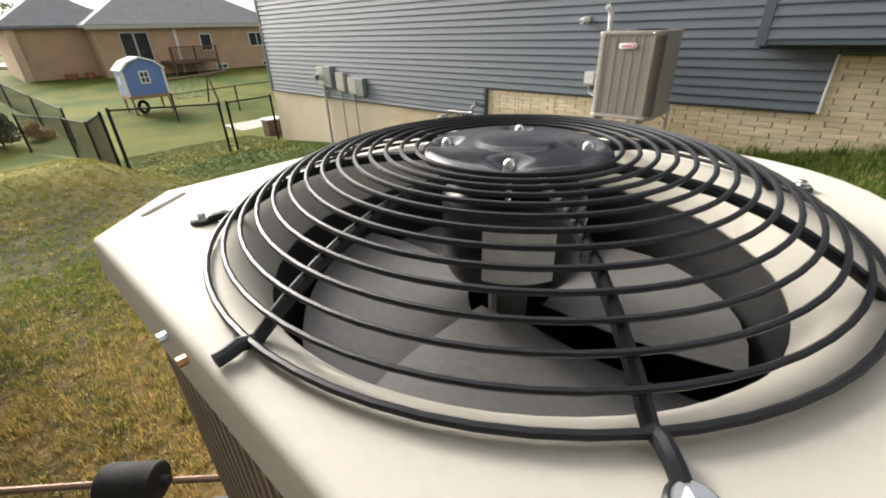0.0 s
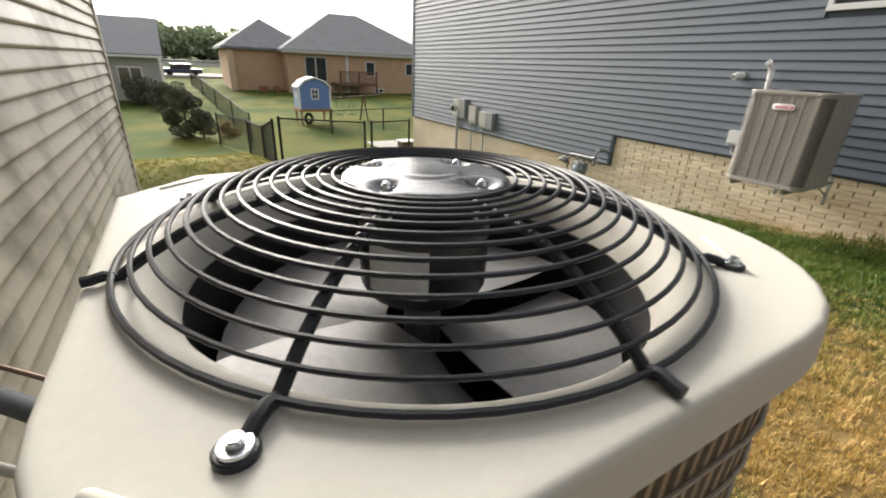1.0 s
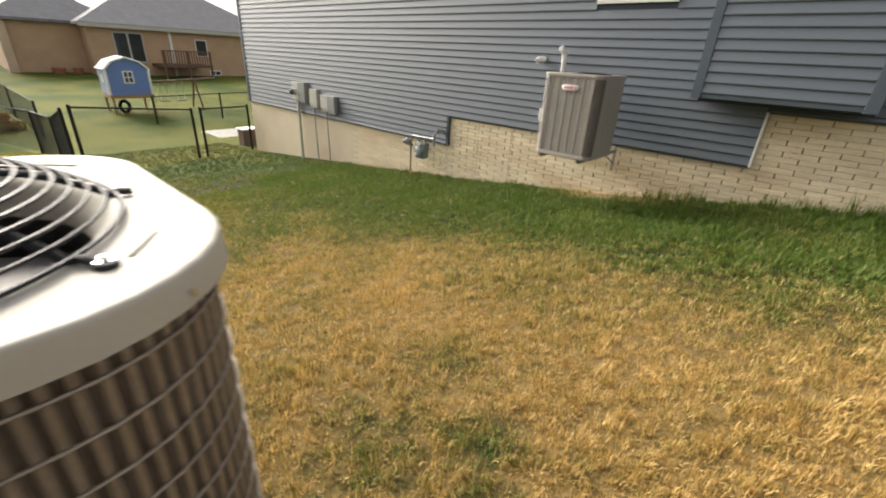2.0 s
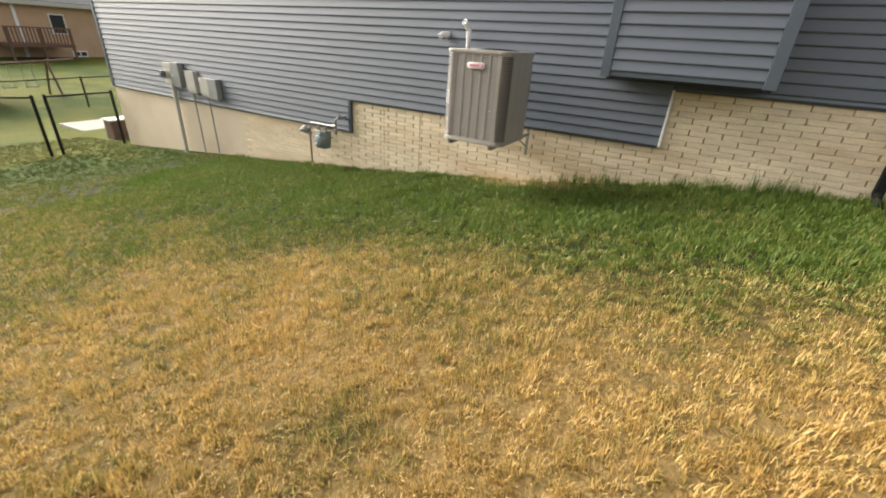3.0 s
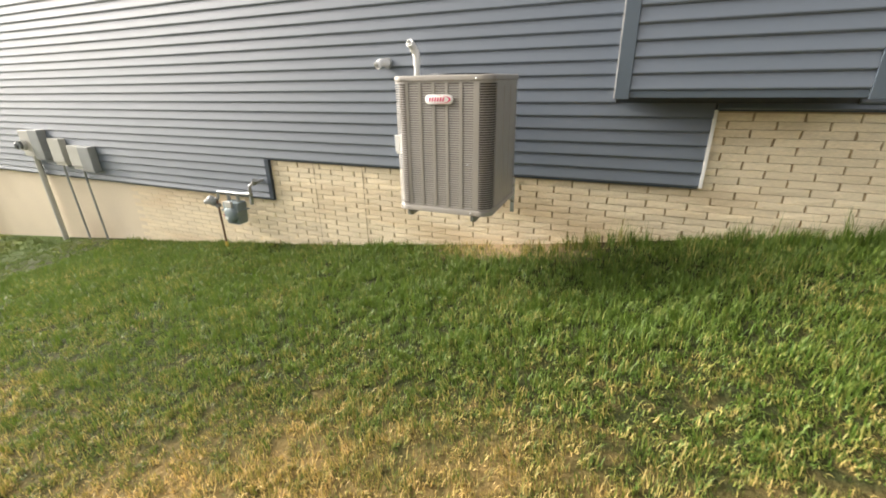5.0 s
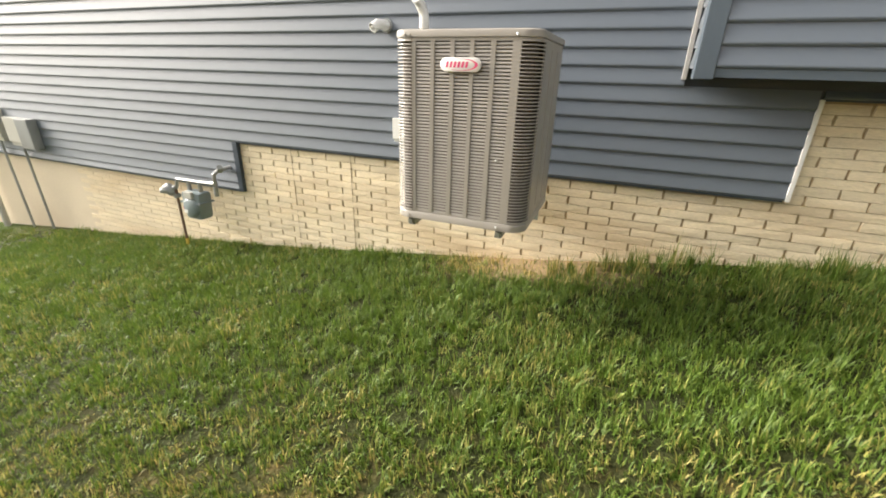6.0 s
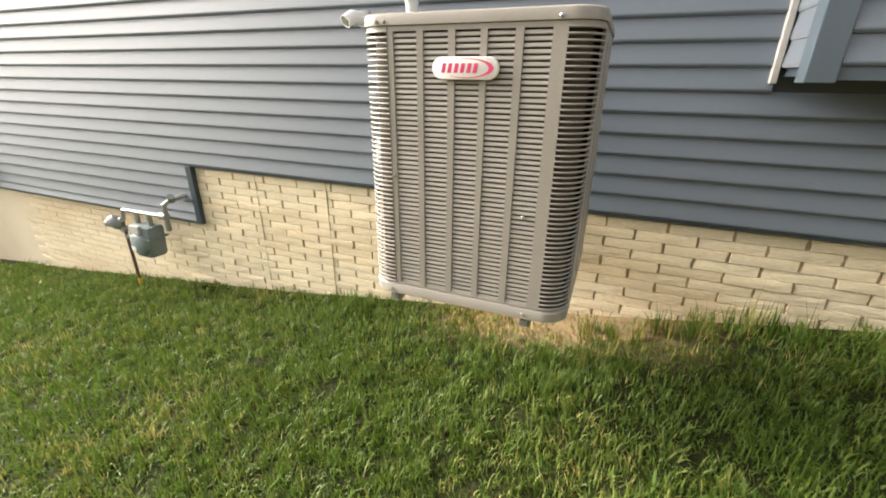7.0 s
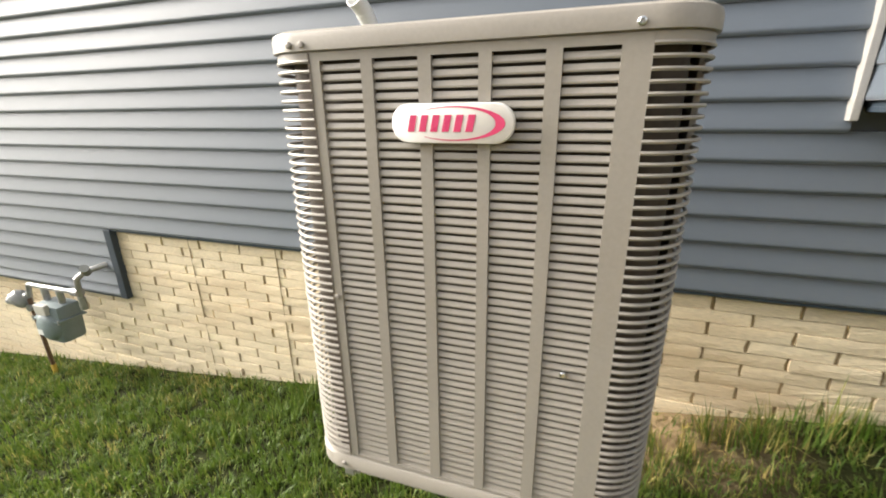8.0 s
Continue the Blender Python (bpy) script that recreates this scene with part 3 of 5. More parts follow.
pan = part("top_pan", build_pan(), M_PAN, near, "cream enamelled top", smooth=True)
for ang, r, ln in ((55.5, 0.313, 0.032), (135, 0.345, 0.045), (217, 0.375, 0.034), (-45, 0.339, 0.042)):
    a = radians(ang)
    p = Vector((FX + r * math.cos(a), FY + r * math.sin(a), UT - 0.0012))
    d = Vector((-math.sin(a), math.cos(a), 0)) * ln
    part("stiffening_bead", tube([p - d * 1.04, p - d, p - d * 0.9, p + d * 0.9, p + d, p + d * 1.04], [0.0008, 0.0028, 0.0042, 0.0042, 0.0028, 0.0008], 10), M_PAN, pan, smooth=True)
# shroud and floor of the fan well
bm = bmesh.new()
bm_lathe(bm, [(0.2385, UT - 0.046), (0.243, UT - 0.054), (0.243, UT - 0.26), (0.23, UT - 0.50), (0.001, UT - 0.52)], FX, FY, 48)
part("shroud", bm, M_SHROUD, near, "black fan shroud", smooth=True)
# coil guard: dark coil, brown upright slats, level wires
body = outline(0.024)
bm = bmesh.new()
lo = [bm.verts.new((x, y, UB + 0.05)) for x, y in body]
hi = [bm.verts.new((x, y, UT - 0.03)) for x, y in body]
for k in range(len(body)):
    bm.faces.new((lo[k], lo[(k + 1) % len(body)], hi[(k + 1) % len(body)], hi[k]))
part("coil", bm, M_COILDARK, near, "dark finned coil")
part("base_pan", bm_prism(bmesh.new(), [(UC[0] + (x - UC[0]) * 0.985, UC[1] + (y - UC[1]) * 0.985) for x, y in PAN], UB, UB + 0.06), M_PAN, near, "cream base pan")


def around(poly, step):
    """Points at even steps along a closed outline, with the outward direction."""
    out, n, carry = [], len(poly), 0.0
    for k in range(n):
        a, b = Vector(poly[k]), Vector(poly[(k + 1) % n])
        d = b - a
        ln = d.length
        if ln < 1e-6:
            continue
        t = d / ln
        s = carry
        while s < ln:
            out.append((a + t * s, Vector((t.y, -t.x))))
            s += step
        carry = s - ln
    return out


SLATLINE = outline(0.019)
bm = bmesh.new()
bm_prism(bm, [(-0.0065, -0.004), (0.0065, -0.004), (0.0036, 0.005), (-0.0036, 0.005)], UB + 0.06, UT - 0.034)
slat_mesh = finish(bm, "slat", M_COIL)
for p, o in around(SLATLINE, 0.0190):
    ob = piece("slat", slat_mesh, (p.x, p.y, 0), near)
    ob.rotation_euler = (0, 0, math.atan2(o.y, o.x) - math.pi / 2)
WIRELINE = outline(0.012)
z = UT - 0.062
away = [k for k, (x, y) in enumerate(WIRELINE) if y < uy0 + 0.02]
WIRELINE = WIRELINE[away[-1] + 1:] + WIRELINE[:away[0]]      # no wires across the service side
while z > UB + 0.07:
    part("guard_wire", tube([(x, y, z) for x, y in WIRELINE], 0.0021, 6), M_COILWIRE, near, smooth=True)
    z -= 0.0508

# fan guard


def dome(r):
    return UT + 0.0625 - 0.055 * (max(0.0, r - 0.12) / 0.157) ** 2.2


NR = 14
guard = part("fan_guard", tube([(FX + 0.086 * math.cos(2 * math.pi * i / 60), FY + 0.086 * math.sin(2 * math.pi * i / 60), dome(0.086) - 0.006) for i in range(60)], 0.003, 6, closed=True), M_GUARD, near, "black vinyl-coated domed wire guard")
for k in range(NR):
    r = 0.277 - k * (0.277 - 0.094) / (NR - 1)
    pts = [(FX + r * math.cos(2 * math.pi * i / 72), FY + r * math.sin(2 * math.pi * i / 72), dome(r)) for i in range(72)]
    part("ring", tube(pts, 0.0021 if k else 0.0025, 7, closed=True), M_GUARD, guard, smooth=True)
for k in range(8):
    a = radians(45 * k + 1)
    bolt = k % 2 == 1
    c, s = math.cos(a), math.sin(a)
    end = 0.297 if bolt else 0.296
    prof = [(0.080, dome(0.09) - 0.0065)] + [(r, dome(r) - 0.0065) for r in (0.13, 0.17, 0.20, 0.225, 0.25, 0.262, 0.272)] + [(0.282, UT + 0.0075), (end - 0.006, UT + 0.0055), (end, UT + (0.0030 if bolt else 0.0052))]
    rib = part("rib", tube([(FX + r * c, FY + r * s, z) for r, z in prof], 0.0045, 8), M_GUARD, guard, smooth=True)
    if bolt:
        bm = bmesh.new()
        rad, cx, cy = 0.0108, FX + (end + 0.008) * c, FY + (end + 0.008) * s
        bm_lathe(bm, [(0.0005, UT + 0.0045), (rad - 0.0012, UT + 0.0045), (rad, UT + 0.0035), (rad, UT + 0.0004)], cx, cy, 20)
        part("eyelet", bm, M_GUARD, rib, smooth=True)
        bm = bmesh.new()
        bm_lathe(bm, [(0.0005, UT + 0.0068), (0.0078, UT + 0.0066), (0.0084, UT + 0.0058), (0.0084, UT + 0.0045)], cx, cy, 20)
        part("washer", bm, M_ZINC, rib, smooth=True)
        bm = bmesh.new()
        bm_prism(bm, [(cx + 0.0050 * math.cos(radians(60 * q + 10)), cy + 0.0050 * math.sin(radians(60 * q + 10))) for q in range(6)], UT + 0.0066, UT + 0.0112)
        bmesh.ops.bevel(bm, geom=list(bm.edges), offset=0.0010, segments=2, affect="EDGES")
        part("hex_bolt", bm, M_ZINC, rib, "zinc hex screw")
# motor plate with pressed dimples and four acorn nuts
PZ = dome(0.092) + 0.0005
bm = bmesh.new()
NP, NS = 26, 96
rows = []
DIMPLES = [(0.066 * math.cos(radians(a)), 0.066 * math.sin(radians(a))) for a in (29, 119, 209, 299)]
for i in range(NP + 1):
    r = 0.087 * i / NP + 0.0004
    row = []
    for k in range(NS):
        x, y = r * math.cos(2 * math.pi * k / NS), r * math.sin(2 * math.pi * k / NS)
        z = 0.003 * (1 - (r / 0.087) ** 2)
        z += 0.0025 if 0.036 > r else (0.0025 * (0.040 - r) / 0.004 if r < 0.040 else 0.0)
        for dx, dy in DIMPLES:
            d = math.hypot(x - dx, y - dy)
            if d < 0.024:
                z -= 0.0095 * (0.5 + 0.5 * math.cos(math.pi * d / 0.024))
        if r > 0.083:
            z -= 0.003 * (r - 0.083) / 0.004
        row.append(bm.verts.new((FX + x, FY + y, PZ + z)))
    rows.append(row)
for a, b in zip(rows, rows[1:]):
    for k in range(NS):
        bm.faces.new((a[k], a[(k + 1) % NS], b[(k + 1) % NS], b[k]))
part("motor_plate", bm, M_PLATE, guard, "glossy black motor mounting plate", smooth=True)
for dx, dy in DIMPLES:
    cx, cy, zb = FX + dx, FY + dy, PZ - 0.0085
    bm = bmesh.new()
    bm_lathe(bm, [(0.0085, zb), (0.0085, zb + 0.0015), (0.0058, zb + 0.002), (0.0058, zb + 0.0065), (0.0050, zb + 0.0095), (0.0032, zb + 0.0118), (0.0004, zb + 0.0126)], cx, cy, 14)
    part("acorn_nut", bm, M_ZINC, guard, "zinc acorn nut", smooth=True)
# motor and fan
bm = bmesh.new()
bm_lathe(bm, [(0.0005, PZ - 0.030), (0.050, PZ - 0.032), (0.066, PZ - 0.040), (0.071, PZ - 0.050), (0.071, PZ - 0.118), (0.066, PZ - 0.128), (0.046, PZ - 0.136), (0.0005, PZ - 0.138)], FX, FY, 40)
motor = part("motor", bm, M_MOTOR, near, "black fan motor", smooth=True)
bm = bmesh.new()
arc = [radians(a) for a in range(-78, -18, 6)]
lo = [bm.verts.new((FX + 0.0718 * math.cos(a), FY + 0.0718 * math.sin(a), PZ - 0.112)) for a in arc]
hi = [bm.verts.new((FX + 0.0718 * math.cos(a), FY + 0.0718 * math.sin(a), PZ - 0.060)) for a in arc]
for k in range(len(arc) - 1):
    bm.faces.new((lo[k], lo[k + 1], hi[k + 1], hi[k]))
part("rating_label", bm, M_LABEL, motor, "pale rating label")
part("yellow_label", box(FX - 0.236, FX - 0.231, FY - 0.042, FY - 0.022, UT - 0.16, UT - 0.115), mat("yellow_label_paper", (0.55, 0.42, 0.06), 0.6), near)
for dx, dy in DIMPLES:
    part("motor_stud", tube([(FX + dx * 0.92, FY + dy * 0.92, PZ - 0.045), (FX + dx * 0.92, FY + dy * 0.92, PZ - 0.002)], 0.003, 6), M_ZINC, motor)
fan = part("fan_hub", tube([(FX, FY, PZ - 0.21), (FX, FY, PZ - 0.137)], 0.022, 16), M_FAN, near, "steel fan hub")
NB = 4
for q in range(NB):
    a0 = radians(360 / NB * q + 36)
    bm = bmesh.new()
    grid = []
    for i in range(9):
        f = i / 8
        r = 0.045 + f * 0.180
        half = radians(40 + 4 * math.sin(f * math.pi * 0.62))
        row = []
        for k in range(9):
            u = k / 8 * 2 - 1
            ang = a0 + u * half + 0.18 * f
            row.append((r, ang, PZ - 0.175 - u * (0.013 + 0.006 * f) + 0.006 * (1 - u * u)))
        grid.append(row)
    for off in (0.0, -0.0016):
        vs = [[bm.verts.new((FX + r * math.cos(t), FY + r * math.sin(t), z + off)) for r, t, z in row] for row in grid]
        for i in range(8):
            for k in range(8):
                bm.faces.new((vs[i][k], vs[i][k + 1], vs[i + 1][k + 1], vs[i + 1][k]))
    part("blade", bm, M_FAN, fan, "grey aluminium fan blade", smooth=True)
# lip screws on the service side
for x, m in ((0.048, M_ZINC), (0.083, M_BRASS)):
    y = uy0 - 0.004
    part("lip_screw", tube([(x, y + 0.008, UT - 0.016), (x, y - 0.002, UT - 0.016)], 0.0034, 6), m, near)
ca, sa = math.cos(radians(36)), math.sin(radians(36))
px, py = ux1 - 0.20 + 0.20 * ca, uy1 - 0.20 + 0.20 * sa
part("lip_screw", tube([(px - 0.004 * ca, py - 0.004 * sa, UT - 0.022), (px + 0.006 * ca, py + 0.006 * sa, UT - 0.022)], 0.0045, 6), M_ZINC, near)


def bracket_pair(name, xs, ywall, yend, z, label):
    """Steel wall brackets: an upright on the wall, an arm out and a diagonal stay."""
    th = thing(name, (sum(xs) / 2, ywall, z - 0.3), label, "wall bracket")
    s = 1 if yend > ywall else -1
    for x in xs:
        part("upright", box(x - 0.02, x + 0.02, min(ywall, ywall + s * 0.012), max(ywall, ywall + s * 0.012), z - 0.33, z + 0.04), M_STEEL, th)
        part("arm", box(x - 0.02, x + 0.02, min(ywall + s * 0.013, yend), max(ywall + s * 0.013, yend), z - 0.045, z - 0.004, 0.004), M_STEEL, th)
        part("stay", tube([(x, ywall + s * 0.016, z - 0.21), (x, ywall + (yend - ywall) * 0.30, z - 0.04)], 0.010, 6), M_STEEL, th)
    return th


bracket_pair("wall_bracket", (-0.10, 0.34), WW + 0.016, uy1 - 0.02, UB, "grey steel wall brackets under the near condenser")

# liquid line with its drier, the suction line and a conduit, from the wall to the near unit
line = thing("liquid_line", (-0.43, 0.20, 0.80), "copper liquid line with a black filter drier", "refrigerant pipe")
part("pipe", tube([(-0.95, WW + 0.015, 0.83), (-0.80, -0.15, 0.83), (-0.46, 0.19, 0.83)], 0.0065, 8), M_COPPER, line, smooth=True)
d0, d1 = Vector((-0.462, 0.187, 0.83)), Vector((-0.385, 0.262, 0.83))
part("drier", tube([d0 - (d1 - d0) * 0.12, d0, d0 + (d1 - d0) * 0.03, d0 + (d1 - d0) * 0.06, d0 + (d1 - d0) * 0.94, d0 + (d1 - d0) * 0.97, d1, d1 + (d1 - d0) * 0.12], [0.009, 0.014, 0.033, 0.036, 0.036, 0.033, 0.011, 0.009], 18), M_FOAM, line, "black filter drier", smooth=True)
part("pipe", tube([(-0.37, 0.277, 0.83), (-0.31, 0.335, 0.83), (-0.285, 0.36, 0.845), (-0.26, 0.38, 0.845), (ux0 + 0.012, 0.40, 0.845)], 0.0065, 8), M_COPPER, line, smooth=True)
suction = whole("suction_line", tube([(-0.92, WW + 0.012, 0.70), (-0.70, -0.05, 0.70), (-0.42, 0.22, 0.71), (-0.32, 0.33, 0.72), (ux0 + 0.01, 0.44, 0.72)], 0.030, 12), M_GREYFOAM, "weathered black foam-insulated suction line", "refrigerant pipe", smooth=True)
conduit = whole("electrical_conduit", tube([(-0.76, WW + 0.012, 0.60), (-0.60, -0.06, 0.58), (-0.36, 0.20, 0.60), (-0.28, 0.34, 0.64), (ux0 + 0.01, 0.48, 0.66)], 0.014, 10), M_LTGREY, "grey flexible electrical conduit", "conduit", smooth=True)
tie = whole("cable_tie", tube([(-0.60, 0.02, 0.665), (-0.66, 0.02, 0.745), (-0.56, 0.00, 0.735)], 0.006, 6), M_BLACK, "black cable tie round the pipes", "cable tie")

# ---- the wall-hung taupe condenser ----
LX0, LX1, LY0, LY1 = -2.180, -1.384, 6.030, 6.845
LT, LB = 1.462, 0.432
LC = ((LX0 + LX1) / 2, (LY0 + LY1) / 2)
hung = thing("condenser_unit", (LC[0], LC[1], LB), "taupe louvred condenser hung on brackets against blue siding", "air conditioner")
RC = 0.095


def lring(inset, r):
    return rounded(LX0 + inset, LX1 - inset, LY0 + inset, LY1 - inset, (r,) * 4, 8)


def skin(rings):
    bm = bmesh.new()
    made = [[bm.verts.new((x, y, z)) for x, y in poly] for poly, z in rings]
    n = len(made[0])
    for a, b in zip(made, made[1:]):
        for k in range(n):
            bm.faces.new((a[k], a[(k + 1) % n], b[(k + 1) % n], b[k]))
    return bm, made


bm, made = skin([(lring(0.003, RC), LT - 0.038), (lring(-0.006, RC + 0.004), LT - 0.036), (lring(-0.006, RC + 0.004), LT - 0.014), (lring(-0.003, RC), LT - 0.005), (lring(0.006, RC - 0.01), LT), (lring(0.05, 0.05), LT - 0.002), (lring(0.11, 0.02), LT - 0.006)])
bm.faces.new(made[-1])
cap = part("top_cap", bm, M_TAUPE, hung, "taupe rounded top cap", smooth=True)
bm, made = skin([(lring(0.006, RC - 0.006), LB), (lring(-0.004, RC), LB + 0.004), (lring(-0.004, RC), LB + 0.040), (lring(0.0, RC), LB + 0.046), (lring(0.02, RC), LB + 0.048)])
bm.faces.new(made[0][::-1])
part("base_pan", bm, M_TAUPE, hung, "taupe base pan", smooth=True)
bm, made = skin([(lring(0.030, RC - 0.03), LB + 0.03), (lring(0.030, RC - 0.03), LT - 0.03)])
part("coil", bm, M_COILSHADE, hung, "coil behind the louvres, coloured dark brown for shade", smooth=True)
# front, flat panel: head and foot bands, mullions between the columns
FZ1, FZ0 = 1.408, 0.490
COLS = [(-2.040, -1.955), (-1.932, -1.845), (-1.821, -1.738), (-1.716, -1.630), (-1.605, -1.521)]
FL, FR = -2.062, -1.478      # flat panel's edges
fy0, fy1 = LY0, LY0 + 0.0035
front = part("front_panel", box(FL, FR, fy0, fy1, FZ1, LT - 0.0385), M_TAUPE, hung, "stamped louvre panel")
part("foot_band", box(FL, FR, fy0, fy1, LB + 0.049, FZ0), M_TAUPE, front)
edges = [FL] + [v for c in COLS for v in c] + [FR]
for k in range(0, len(edges), 2):
    part("mullion", box(edges[k], edges[k + 1], fy0, fy1 + 0.008, FZ0, FZ1), M_TAUPE, front)
NROW = 53
PITCH = (FZ1 - FZ0) / NROW
for c0, c1 in COLS:
    w = c1 - c0
    bm = bmesh.new()
    # one stamped louvre: a leaning strip with a rolled lower edge
    prof = [(-0.006, -0.0072), (-0.0085, -0.0054), (-0.0085, -0.0032), (0.0005, 0.0048), (0.0030, 0.0052), (0.0030, 0.0034), (-0.0045, -0.0046)]
    bm_extrude_x(bm, prof, -w / 2 - 0.001, w / 2 + 0.001)
    for v in bm.verts:
        e = abs(v.co.x) / (w / 2)
        if e > 0.95:
            v.co.y = v.co.y * 0.35 + 0.002
    louvre_mesh = finish(bm, "louvre", M_TAUPE)
    for k in range(NROW):
        piece("louvre", louvre_mesh, ((c0 + c1) / 2, fy0 + 0.004, FZ1 - (k + 0.62) * PITCH), front)


def corner_bank(cx, cy, a0, a1, ext0, ext1):
    """Open slots that wrap a rounded corner: level bars on one arc, with two straight runs."""
    bm = bmesh.new()
    arcs = [radians(a0 + (a1 - a0) * k / 8) for k in range(9)]
    pts = [(cx + RC * math.cos(a), cy + RC * math.sin(a)) for a in arcs]
    t0 = Vector((math.sin(arcs[0]), -math.cos(arcs[0]))) * ext0
    t1 = Vector((-math.sin(arcs[-1]), math.cos(arcs[-1]))) * ext1
    line_ = [(pts[0][0] + t0.x, pts[0][1] + t0.y)] + pts + [(pts[-1][0] + t1.x, pts[-1][1] + t1.y)]
    for k in range(NROW + 1):
        z = FZ1 - k * PITCH
        bm_tube(bm, [(x, y, z) for x, y in line_], 0.0036, 6)
    return bm


def corner_band(z0, z1, cx, cy, a0, a1, ext0, ext1):
    bm = bmesh.new()
    arcs = [radians(a0 + (a1 - a0) * k / 8) for k in range(9)]
    pts = [(cx + RC * math.cos(a), cy + RC * math.sin(a)) for a in arcs]
    t0 = Vector((math.sin(arcs[0]), -math.cos(arcs[0]))) * ext0
    t1 = Vector((-math.sin(arcs[-1]), math.cos(arcs[-1]))) * ext1
    line_ = [(pts[0][0] + t0.x, pts[0][1] + t0.y)] + pts + [(pts[-1][0] + t1.x, pts[-1][1] + t1.y)]
    a = [bm.verts.new((x, y, z0)) for x, y in line_]
    b = [bm.verts.new((x, y, z1)) for x, y in line_]
    for k in range(len(line_) - 1):
        bm.faces.new((a[k], a[k + 1], b[k + 1], b[k]))
    return bm


CORN = [(LX1 - RC, LY0 + RC, 270, 360, LX1 - RC - FR, 0.03), (LX0 + RC, LY0 + RC, 180, 270, 0.03, FL - LX0 - RC),
        (LX1 - RC, LY1 - RC, 0, 90, 0.03, 0.03), (LX0 + RC, LY1 - RC, 90, 180, 0.03, 0.03)]
for c in CORN:
    part("corner_louvres", corner_bank(*c), M_TAUPE, hung, smooth=True)
    part("corner_band", corner_band(FZ1 - 0.001, LT - 0.0385, *c), M_TAUPE, hung, smooth=True)
    part("corner_band", corner_band(LB + 0.049, FZ0, *c), M_TAUPE, hung, smooth=True)
# the other three sides, each one bank of louvres with its mullions
for side in ("right", "left", "back"):
    bl = bmesh.new()
    s0, s1 = (LY0 + RC + 0.03, LY1 - RC - 0.03) if side != "back" else (LX0 + RC + 0.03, LX1 - RC - 0.03)
    ncol = 5
    if side == "right":
        made = [box(s0, s1, 0.0, 0.010, LB + 0.049, LT - 0.0385)]
        for f in (0.34, 0.67):
            u = s0 + (s1 - s0) * f
            bm_tube(made[0], [(u, 0.0005, LB + 0.09), (u, 0.0005, LT - 0.08)], 0.004, 8)
        for v in made[0].verts:
            v.co = (LX1 - v.co.y, v.co.x, v.co.z)
        part("side_panel", made[0], M_TAUPE, hung, "plain taupe side panel")
        continue
    cw = (s1 - s0 - 0.03 * (ncol + 1)) / ncol
    cols = [(s0 + 0.03 + k * (cw + 0.03), s0 + 0.03 + k * (cw + 0.03) + cw) for k in range(ncol)]
    ed = [s0] + [v for c in cols for v in c] + [s1]
    made = [("mullion", box(ed[k], ed[k + 1], 0, 0.0115, FZ0, FZ1)) for k in range(0, len(ed), 2)]
    made += [("head_band", box(s0, s1, 0, 0.0035, FZ1, LT - 0.0385)), ("foot_band", box(s0, s1, 0, 0.0035, LB + 0.049, FZ0))]
    for c0, c1 in cols:
        for k in range(NROW):
            zc = FZ1 - (k + 0.62) * PITCH
            bm_extrude_x(bl, [(-0.002, zc - 0.005), (0.0055, zc + 0.0044), (0.0065, zc + 0.003), (0.0, zc - 0.005)], c0, c1)
    for nm, b_ in made + [("side_louvres", bl)]:
        for v in b_.verts:
            u, d = v.co.x, v.co.y
            v.co = (LX1 - d, u, v.co.z) if side == "right" else (LX0 + d, u, v.co.z) if side == "left" else (u, LY1 - d, v.co.z)
        q = part(nm, b_, M_TAUPE, hung)
        if nm == "side_louvres":
            tagged(q, kind="stuff")
# seams, screws, badge
part("seam", box(-2.0635, -2.0605, LY0 - 0.0015, LY0 + 0.002, LB + 0.05, LT - 0.04), M_COILDARK, hung)
for x, z in ((-2.098, LT - 0.026), (-2.070, LT - 0.026), (-1.499, LT - 0.026), (-2.082, LB + 0.022), (-1.535, LB + 0.024), (-2.052, 0.93), (-1.563, 0.83)):
    y = LY0 - (0.006 if z > 1.4 or z < 0.5 else 0.0)
    part("screw", tube([(x, y + 0.004, z), (x, y - 0.003, z), (x, y - 0.0045, z)], [0.0062, 0.0062, 0.004], 10), M_ZINC if x > -1.6 else M_TAUPE, hung)


def pill(x0, x1, z0, z1, y0, y1, r):
    bm = bmesh.new()
    poly = rounded(x0, x1, z0, z1, (r,) * 4, 7)
    cx, cz = (x0 + x1) / 2, (z0 + z1) / 2
    rings = []
    for s, y in ((1.0, y1), (1.0, y0 + 0.003), (0.985, y0 + 0.0012), (0.95, y0)):
        rings.append([bm.verts.new((cx + (x - cx) * (1 - (1 - s) * 0.5), y, cz + (z - cz) * s)) for x, z in poly])
    n = len(poly)
    for a, b in zip(rings, rings[1:]):
        for k in range(n):
            bm.faces.new((a[k], a[(k + 1) % n], b[(k + 1) % n], b[k]))
    bm.faces.new(rings[-1])
    bm.faces.new(rings[0][::-1])
    return bm


